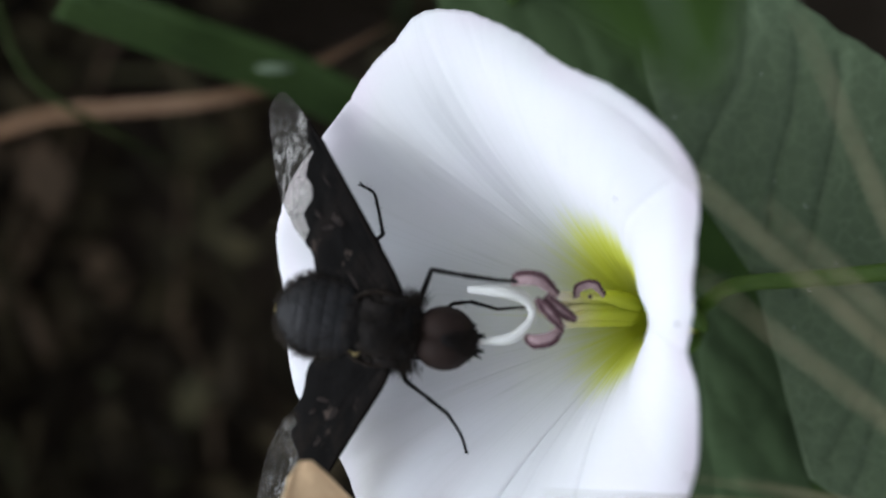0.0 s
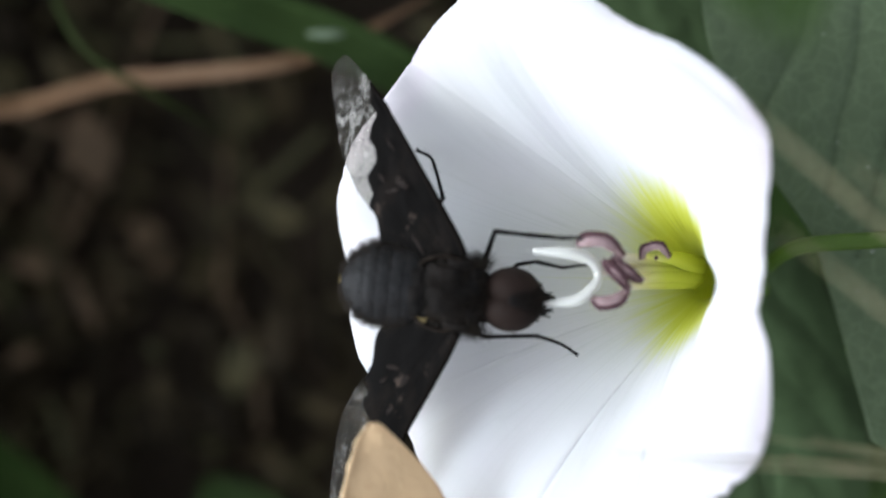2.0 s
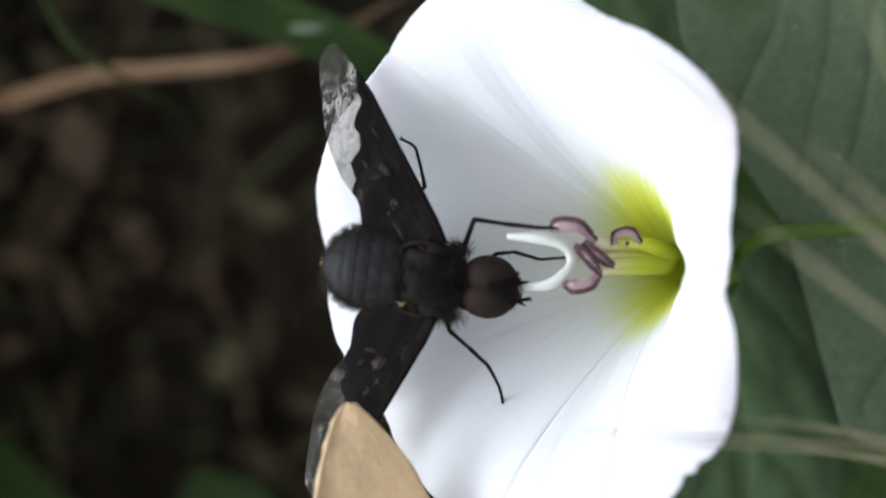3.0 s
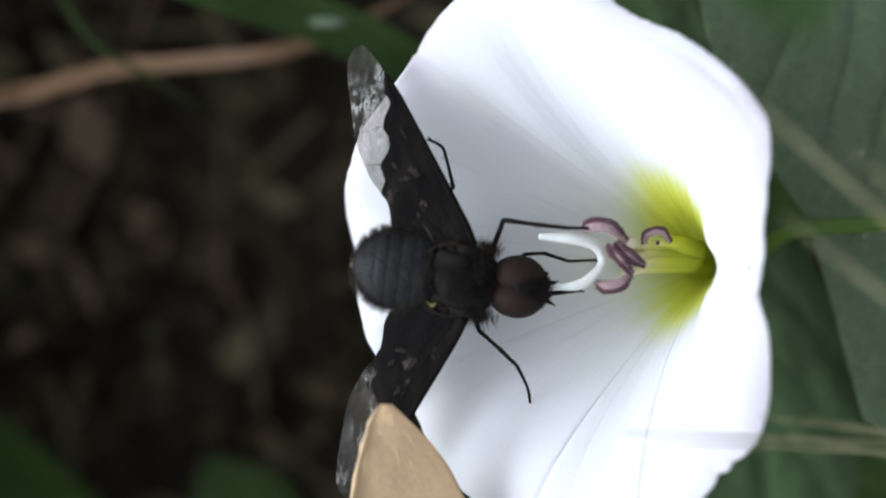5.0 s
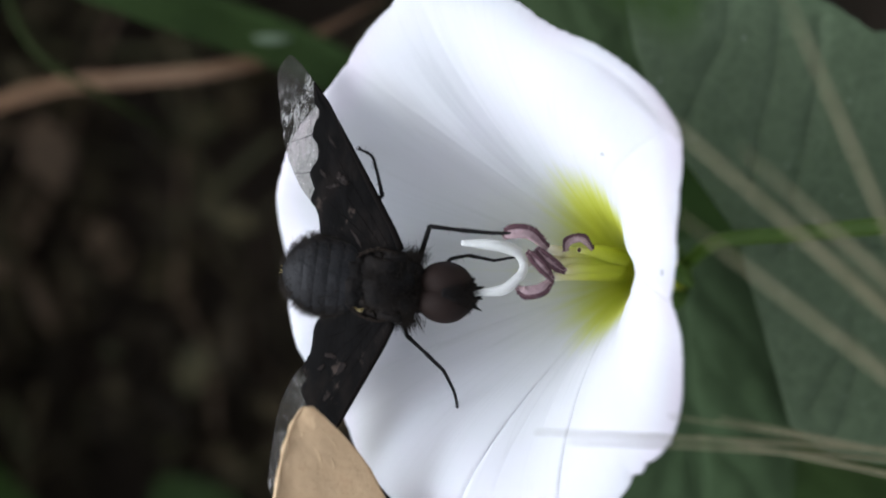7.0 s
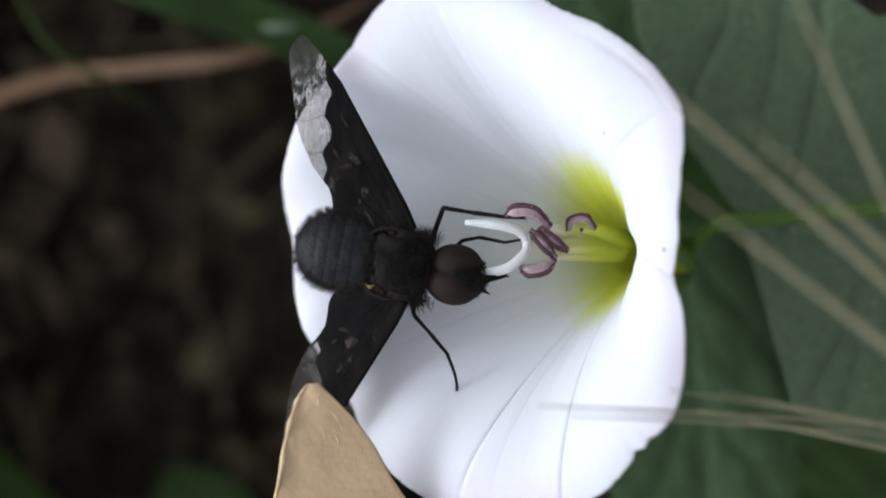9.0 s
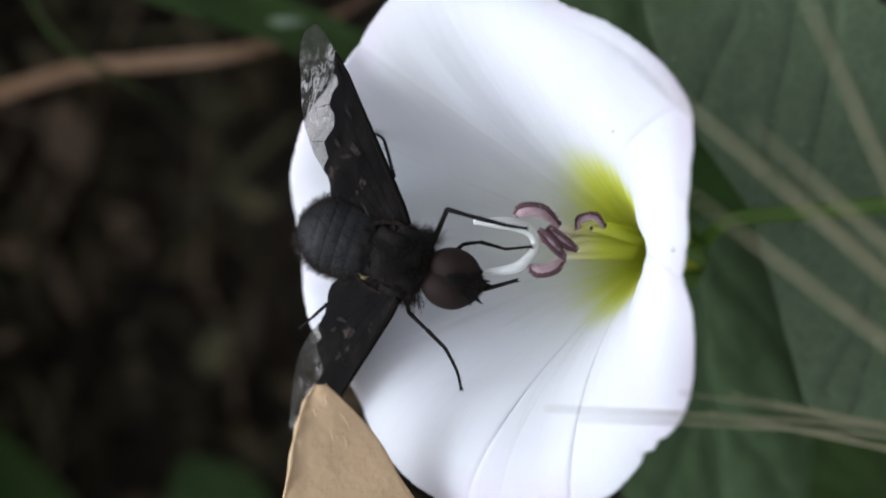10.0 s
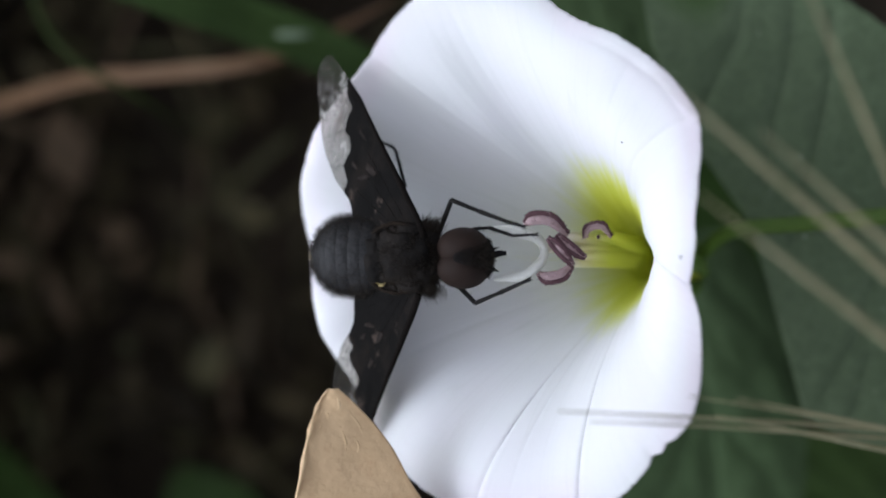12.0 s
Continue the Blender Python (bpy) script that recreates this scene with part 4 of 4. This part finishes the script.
def bee_fly():
    rng = random.Random(8)
    fly = thing("bee_fly", FLY_BASE, "hairy black bee fly with half-clear wings on the flower", "fly")
    fly["base"] = [0.0, 0.0, 0.0]
    fly.scale = (1.025, 1.025, 1.025)
    # abdomen in six bands, each overlapping the next
    c, ra = V((-2.05, 0.15, 0.0)), V((2.15, 2.0, 1.25))
    cuts = [-0.99, -0.72, -0.45, -0.16, 0.14, 0.45, 0.97]
    for i, (x0, x1) in enumerate(zip(cuts, cuts[1:])):
        def band(u, v, x0=x0, x1=x1):
            x = x0 + (x1 + 0.03 - x0) * v
            r = max(0.0, 1 - abs(x) ** (2.1 if x < 0 else 5.0)) ** (0.62 if x < 0 else 0.5)
            a = 2 * math.pi * u
            step = 0.98 + 0.04 * math.sin(math.pi * min(1.0, 0.12 + v * 0.9)) ** 0.7
            return c + V((x * ra[0], r * ra[1] * step * math.cos(a), r * ra[2] * step * math.sin(a)))
        seg = part("abdomen_segment", grid(band, 48, 8), FLYBACK, fly, "dull black abdomen ring")
        ps, ds, ls = [], [], []
        for k in range(800):
            a = rng.uniform(0, 2 * math.pi)
            p = band(a / (2 * math.pi), rng.random())
            side = abs(math.cos(a))
            if side < rng.uniform(0.1, 0.95):
                continue
            ps.append(p)
            ds.append(V((-0.9 + rng.uniform(-0.5, 0.5), math.cos(a) * (0.4 + side * 0.8), math.sin(a) * 0.35 + rng.uniform(-0.2, 0.3))))
            ls.append((0.15 + 0.27 * side ** 4) * rng.uniform(0.5, 1.2))
        part("hair_fringe", hairs(ps, ds, ls, 0.011, rng), HAIR, seg, "black hair fringe")
    part("tail_tuft", hairs([c + V((-2.1, rng.uniform(-0.2, 0.2), rng.uniform(0, 0.3))) for _ in range(9)], [(-1, rng.uniform(-0.4, 0.4), 0.2) for _ in range(9)], [rng.uniform(0.1, 0.2) for _ in range(9)], 0.02, rng), CREAM, fly, "small pale tail tuft")
    # thorax, scutellum
    th, tr = V((1.25, 0.0, 0.2)), V((1.75, 1.68, 1.25))
    tx = part("thorax", boxy(th, tr, 0.82, rough=0.28), FLYCHEST, fly, "black thorax with a furry edge")
    ps, ds, ls = body_hairs(th, tr, 3000, 0.40, rng, lambda d: d[2] > -0.4)
    part("hair", hairs(ps, ds, ls, 0.017, rng), HAIR, tx, "short black fur")
    ps, ds, ls = body_hairs(th, tr * V((1, 1, 0.8)), 620, 0.68, rng, lambda d: abs(d[1]) > 0.55 and d[0] > 0.05 and d[2] > -0.3, 0.3, 0.15)
    part("hair_fringe", hairs(ps, ds, ls, 0.011, rng), HAIR, tx, "black side fringe")
    ps, ds, ls = body_hairs(th, tr * V((1, 1, 0.8)), 320, 0.5, rng, lambda d: d[0] > 0.72 or (d[0] < -0.35 and abs(d[1]) > 0.55), 0.3, 0.1)
    part("hair_fringe", hairs(ps, ds, ls, 0.011, rng), HAIRBROWN, tx, "brown collar hairs")
    ps, ds, ls = body_hairs(th, tr, 520, 0.36, rng, lambda d: d[2] > -0.2 and abs(d[1]) + 0.6 * abs(d[0]) > rng.uniform(0.5, 1.3))
    part("hair", hairs(ps, ds, ls, 0.016, rng), HAIRBROWN, tx, "thin brown fur")
    for sgn in (1, -1):
        part("wing_base", join(ball((1.5, 1.45 * sgn, 0.85), (0.75, 0.38, 0.4), 18, 12, 0.3, sgn), ball((0.75, 1.5 * sgn, 0.7), (0.4, 0.35, 0.32), 14, 10, 0.3, sgn + 4)), FLYCHEST, tx, "rough dark wing base")
    ps, ds, ls = [], [], []                   # a thick black tuft at each shoulder
    for k in range(700):
        sgn = 1 if k % 2 else -1
        ps.append(V((2.35 + rng.gauss(0, 0.30), sgn * (1.45 + rng.gauss(0, 0.13)), 0.3 + rng.gauss(0, 0.3))))
        ds.append(V((0.35 + rng.uniform(-0.6, 0.6), sgn * 1.0, rng.uniform(-0.2, 0.6))))
        ls.append(rng.uniform(0.35, 0.85))
    part("hair_fringe", hairs(ps, ds, ls, 0.014, rng), HAIR, tx, "thick black shoulder tufts")
    sc = V((-0.35, 0.0, 0.75))
    part("scutellum", ball(sc, (0.95, 1.30, 0.52), 32, 18, 0.2), FLYCHEST, fly, "black rounded plate behind the thorax")
    for sgn in (1, -1):
        part("wing_ridge", tube([(1.7, 1.62 * sgn, 1.02), (0.9, 1.78 * sgn, 1.0), (0.15, 1.62 * sgn, 0.95), (-0.35, 1.30 * sgn, 0.98)], [0.08, 0.12, 0.11, 0.05], 8, 18), FLYCHEST, fly, "brownish ridge behind the wing root")
        ps = [spline([(1.7, 1.62 * sgn, 1.1), (0.9, 1.78 * sgn, 1.1), (0.15, 1.62 * sgn, 1.05), (-0.35, 1.30 * sgn, 1.05)], 30)[rng.randrange(30)] for _ in range(170)]
        part("hair_fringe", hairs(ps, [(-0.5 + rng.uniform(-0.6, 0.6), rng.uniform(-0.7, 0.7), 0.7) for _ in ps], [rng.uniform(0.12, 0.34) for _ in ps], 0.014, rng), HAIRBROWN, fly, "brown hairs behind the wing root")
    for sgn in (1, -1):
        hz = 0.95 if sgn < 0 else 0.35
        part("haltere", join(ball((0.0, 1.40 * sgn, hz), (0.18, 0.11, 0.09), 10, 8, 0.3), ball((-0.24, 1.32 * sgn, hz - 0.05), (0.13, 0.08, 0.07), 8, 6, 0.3), tube([(0.35, 1.15 * sgn, hz - 0.2), (0.0, 1.40 * sgn, hz)], [0.05, 0.06], 6, 6)), CREAM, fly, "cream-coloured balancing knob")
    # head: two eyes, frons between, antennae, mouthparts
    hd = V((4.15, 0.0, 0.15))
    head = part("head", ball(hd + V((0.1, 0, 0)), (1.15, 1.15, 1.15), 32, 20), FLY, fly, "dark round head")
    for sgn in (1, -1):
        part("eye", ball(hd + V((0.0, 0.52 * sgn, 0.08)), (1.36, 1.05, 1.26), 36, 24), EYE, head, "dark reddish-brown compound eye")

    def front(u, v):
        """The black wedge between the eyes, narrow behind and broad at the mouth."""
        th_, q = radians(97 - 129 * u), v * 2 - 1
        y = q * (0.20 + 0.82 * u ** 0.6)
        r = 1.43 - 0.24 * q * q + 0.05 * wave(u * 6, q * 3)
        return hd + V((r * math.cos(th_) * 1.03, y, 0.05 + r * math.sin(th_) * 0.97))
    part("face", grid(front, 30, 16, 0.15), FLY, head, "black hairy face")
    fr_ = [front(rng.random() ** 0.7, rng.random()) for _ in range(1100)]
    part("hair", hairs(fr_, [(p - hd) * 0.6 + V((0.5, rng.uniform(-0.5, 0.5), rng.uniform(-0.3, 0.5))) for p in fr_], [rng.uniform(0.10, 0.26) for _ in fr_], 0.015, rng), FLY, head, "short black bristles on the face")
    ps, ds, ls = body_hairs(hd + V((0.8, 0, 0.4)), V((0.85, 0.75, 0.8)), 400, 0.22, rng, lambda d: d[0] > -0.3 and d[2] > -0.4, 0.3, 0.5)
    part("hair", hairs(ps, ds, ls, 0.016, rng), HAIR, head, "black bristles on the face")
    ps, ds, ls = body_hairs(hd, V((1.25, 1.5, 1.25)), 130, 0.25, rng, lambda d: d[0] < -0.75, 0.3, -0.4)
    part("hair", hairs(ps, ds, ls, 0.014, rng), HAIRBROWN, head, "brown hairs behind the head")
    for y in (0.42, -0.55):
        part("antenna", tube([hd + V((1.35, y * 0.7, 0.4)), hd + V((1.62, y, 0.45)), hd + V((1.95, y * 1.25, 0.5))], [0.13, 0.1, 0.02], 7, 10), LEG, head, "short pointed antenna")
    part("proboscis", tube([hd + V((1.1, 0.1, -0.3)), hd + V((1.75, 0.22, -0.3)), hd + V((2.15, 0.25, -0.35))], [0.2, 0.17, 0.1], 8, 10), LEG, head, "short black mouthpart")
    legs = {"wing_left": wing(fly, 1), "wing_right": wing(fly, -1)}
    legs["fore"] = leg(fly, (2.6, 1.2, -0.5), [(3.03, 3.20, 0.90), (4.57, 3.17, 0.90), (6.14, 3.18, 1.10), (7.06, 3.26, 1.40)], 0.135, "long bent black foreleg reaching to an anther")
    legs["inner"] = leg(fly, (3.4, 0.7, -0.8), [(4.40, 1.65, -0.50), (5.26, 1.82, -0.20), (6.57, 1.57, -0.10), (7.80, 1.78, 0.30)], 0.11, "thin black foreleg under the head")
    legs["feeler"] = leg(fly, (3.4, -1.2, -0.9), [(4.6, -2.3, -0.5), (6.0, -1.75, -0.1), (7.6, -1.1, 0.5)], 0.13, "thin black foreleg beside the head")
    legs["mid"] = leg(fly, (2.2, -1.55, -0.4), [(2.55, -2.39, -0.10), (3.67, -3.08, 0.20), (4.74, -3.81, 0.00), (5.47, -4.82, -0.50), (5.84, -5.72, -1.10)], 0.125, "long black middle leg braced on the petal")
    legs["upper"] = leg(fly, (1.6, 1.5, -0.6), [(0.11, 4.27, -0.60), (0.38, 4.55, -0.70), (0.22, 5.05, -0.75), (-0.12, 5.95, -0.95), (-0.42, 6.55, -1.15), (-1.08, 6.85, -1.30)], 0.125, "thin black leg showing beyond the wing")
    legs["hind"] = leg(fly, (-0.2, -1.4, -0.7), [(-1.2, -2.4, -0.9), (-1.93, -3.1, -1.0), (-3.1, -4.5, -1.3)], 0.10, "thin black hind leg under the wing")
    return fly, legs


fly, legs = bee_fly()



def tiny_insect():
    ob = thing("tiny_insect", (0, 0, 0), "tiny dark insect creeping over the petal", "insect")
    ob["base"] = [0.0, 0.0, 0.0]
    part("body", ball((-0.04, 0, 0.08), (0.13, 0.08, 0.07), 10, 8), SPECK, ob)
    part("head", ball((0.11, 0, 0.08), (0.06, 0.06, 0.05), 8, 6), SPECK, ob)
    ob.scale = (0.55, 0.55, 0.55)
    for x in (-0.08, 0.0, 0.08):
        for sgn in (1, -1):
            part("leg", tube([(x, 0.05 * sgn, 0.08), (x, 0.13 * sgn, 0.1), (x, 0.18 * sgn, 0.0)], [0.012, 0.012, 0.008], 4, 5), LEG, ob)
    return ob


insect = tiny_insect()
INSECT_ROWS = [
    (0, 9.85, 3.61, 3.00),
    (1.5, 9.85, 3.64, 3.05),
    (3, 9.75, 3.95, 3.15),
    (5.5, 9.38, 4.83, 3.32),
    (6.5, 9.40, 4.87, 3.37),
    (8.5, 9.11, 5.39, 3.38),
    (9.5, 9.24, 5.64, 3.66),
    (10.5, 9.39, 5.93, 3.90),
    (11, 9.42, 5.95, 3.94),
    (12, 9.63, 6.24, 4.17),
]
FLY_ROWS = [
    (0, -3.100, -1.484, 0.30, 0, 0.0, -8.35),
    (0.5, -3.079, -1.571, 0.30, 0, 0.0, -6.44),
    (1, -3.041, -1.561, 0.30, 0, 0.0, -5.68),
    (1.5, -2.927, -1.498, 0.30, 0, 0.0, -6.58),
    (2, -3.043, -1.642, 0.30, 0, 0.0, -5.45),
    (2.5, -2.925, -1.671, 0.30, 0, 0.0, -6.91),
    (3, -2.886, -1.698, 0.30, 0, 0.0, -7.00),
    (5, -3.018, -1.697, 0.30, 0, 0.0, -6.88),
    (5.5, -2.954, -1.776, 0.30, 0, 0.0, -5.50),
    (6, -2.888, -1.736, 0.30, 0, 0.0, -5.86),
    (6.5, -2.842, -1.718, 0.30, 0, 0.0, -6.15),
    (8.5, -2.591, -1.671, 0.30, 0, 0.0, -8.19),
    (9, -2.449, -1.618, 0.30, 0, 0.0, -10.05),
    (9.5, -2.730, -1.503, 0.30, 0, 0.0, -17.82),
    (10, -2.900, -1.211, 0.30, 0, -4.0, -19.00),
    (10.5, -2.989, -1.509, 0.30, 0, -12.0, -7.73),
    (11, -2.541, -1.477, 0.30, 0, -17.0, -0.65),
    (11.5, -2.885, -1.124, 0.30, 0, -15.0, 0.57),
    (12, -2.844, -1.189, 0.30, 0, -16.0, 0.32),
]
# Turns of single legs and wings on their joints: seconds, degrees, shift ahead and to the left in mm.
LEG_ROWS = {
    "wing_left": [(0, 3, 0, 0, 0), (0.5, 1.5, 0, 0, 0), (1.2, 0, 0, 0, 0), (6.7, 0, 0, 0, 0), (8.5, 2, 0, 0, -2), (9.5, 6, 0, 0, -4), (10.0, 8, -0.4, 0, -2), (10.5, 0, -0.1, -0.4, -2), (11.0, 0, 0.3, -0.4, -2), (11.5, -4, 0.9, -0.8, -2), (12.0, -6, 0.6, -0.8, 2)],
    "wing_right": [(0, -3, 0, 0, 8), (6.7, -3, 0, 0, 8), (8.5, -1, 0, 0, 10), (9.2, -3, 0.3, 0, 18), (9.5, -5, 0.4, 0, 21), (9.7, -5, 0.4, 0, 21), (9.85, 0, 0.4, 0, 25), (10.0, 4, 0.3, 0, 24), (10.5, -2, 0.3, 0, 18), (11.0, -3, 0.3, 0, 12), (11.5, -8, 0.3, 0, 16), (12.0, -8, 0.3, 0, 16)],
    "mid": [(0, 4, 0, 0), (0.6, 2, 0, 0), (1.5, 1, 0, 0), (1.8, 18, 0, 0), (2.0, 40, 0, 0), (2.3, 0, 0, 0), (5, -3, 0, 0), (6.5, -3, 0, 0), (8.5, -8, 0, 0), (9.0, -6, 0, 0), (9.5, 7, 0, 0), (10.0, 8, 0, 0), (10.5, -8, 0, 0), (10.8, -9, 0, 0), (10.9, -40, -0.4, 0.1, 15), (11.0, -80, -0.9, 0.3, 30), (12.0, -80, -0.9, 0.3, 30)],
    "inner": [(0, 4, 0, 0), (1.5, 4, 0, 0), (3.0, 2, 0, 0), (5.0, 0, 0, 0), (6.5, 5, 0, 0), (8.5, 8, 0, 0), (9.5, 12, 0, 0), (10.0, 14, 0, 0), (10.5, 10, -1.7, -0.2), (11.0, 8, -0.4, 0), (11.5, -6, 0, 0), (12.0, -8, 0, 0)],
    "feeler": [(0, -6, -1.6, 1.2), (3.0, -6, -1.4, 1.2), (5.0, -8, -0.3, 1.9), (5.5, -8, -0.3, 1.9), (5.7, -8, -0.6, 1.8), (6.0, -6, -1.7, 1.3), (6.5, -4, -1.7, 1.2), (9.0, 4, -0.9, 1.2), (9.3, -4, 0.6, 2.3), (9.5, -10, 1.2, 3.0), (9.7, -2, 0.8, 2.2), (10.0, 12, -0.2, 1.2), (10.5, 6, -1.3, 1.0), (11.0, 6, -0.2, 0.2), (11.5, 0, 0, 0), (12.0, 0, 0, 0)],
    "fore": [(0, 0, 0, 0), (9.0, 2, 0, 0), (9.5, 12, 0, 0), (10.0, 4, 0, 0), (10.5, -6, 0, 0), (11.0, -12, 0, 0), (11.5, -19, 0, 0), (12.0, -21, 0, 0)],
    "upper": [(0, 0, 0, 0), (6.7, 0, 0, 0), (8.5, 7, 0, 0), (9.5, 15, 0, 0), (10.0, 14.7, -0.07, -0.15), (10.5, 7.3, 0.22, -0.05), (11.0, 3.5, 0.16, -0.18), (11.5, -2, 0.27, -0.78), (12.0, -2, 0.27, -0.78)],
    "hind": [(0, 10, 0, 0), (10.2, 10, 0, 0), (10.5, -4, 0, 0), (11.0, -2, 0, 0), (11.3, 14, 0, 0), (12.0, 14, 0, 0)],
}


def motions():
    walk(fly, [(t, pose(x * MM, y * MM, (z + LIFT) * MM, roll, pitch, turn)) for t, x, y, z, roll, pitch, turn in FLY_ROWS])
    walk(insect, [(t, pose(x * MM, y * MM, (z + LIFT) * MM, 0, -25, 100)) for t, x, y, z in INSECT_ROWS])
    for key, rows in LEG_ROWS.items():
        o = legs[key]
        x, y, z = o.location
        axis = Vector(o["axis"]) if "axis" in o else Vector((0, 1, 0))
        walk(o, [(t, pose(x + dx * MM, y + dy * MM, z, 0, 0, a) @ Matrix.Rotation(radians(sum(droop)), 4, axis)) for t, a, dx, dy, *droop in rows])


motions()
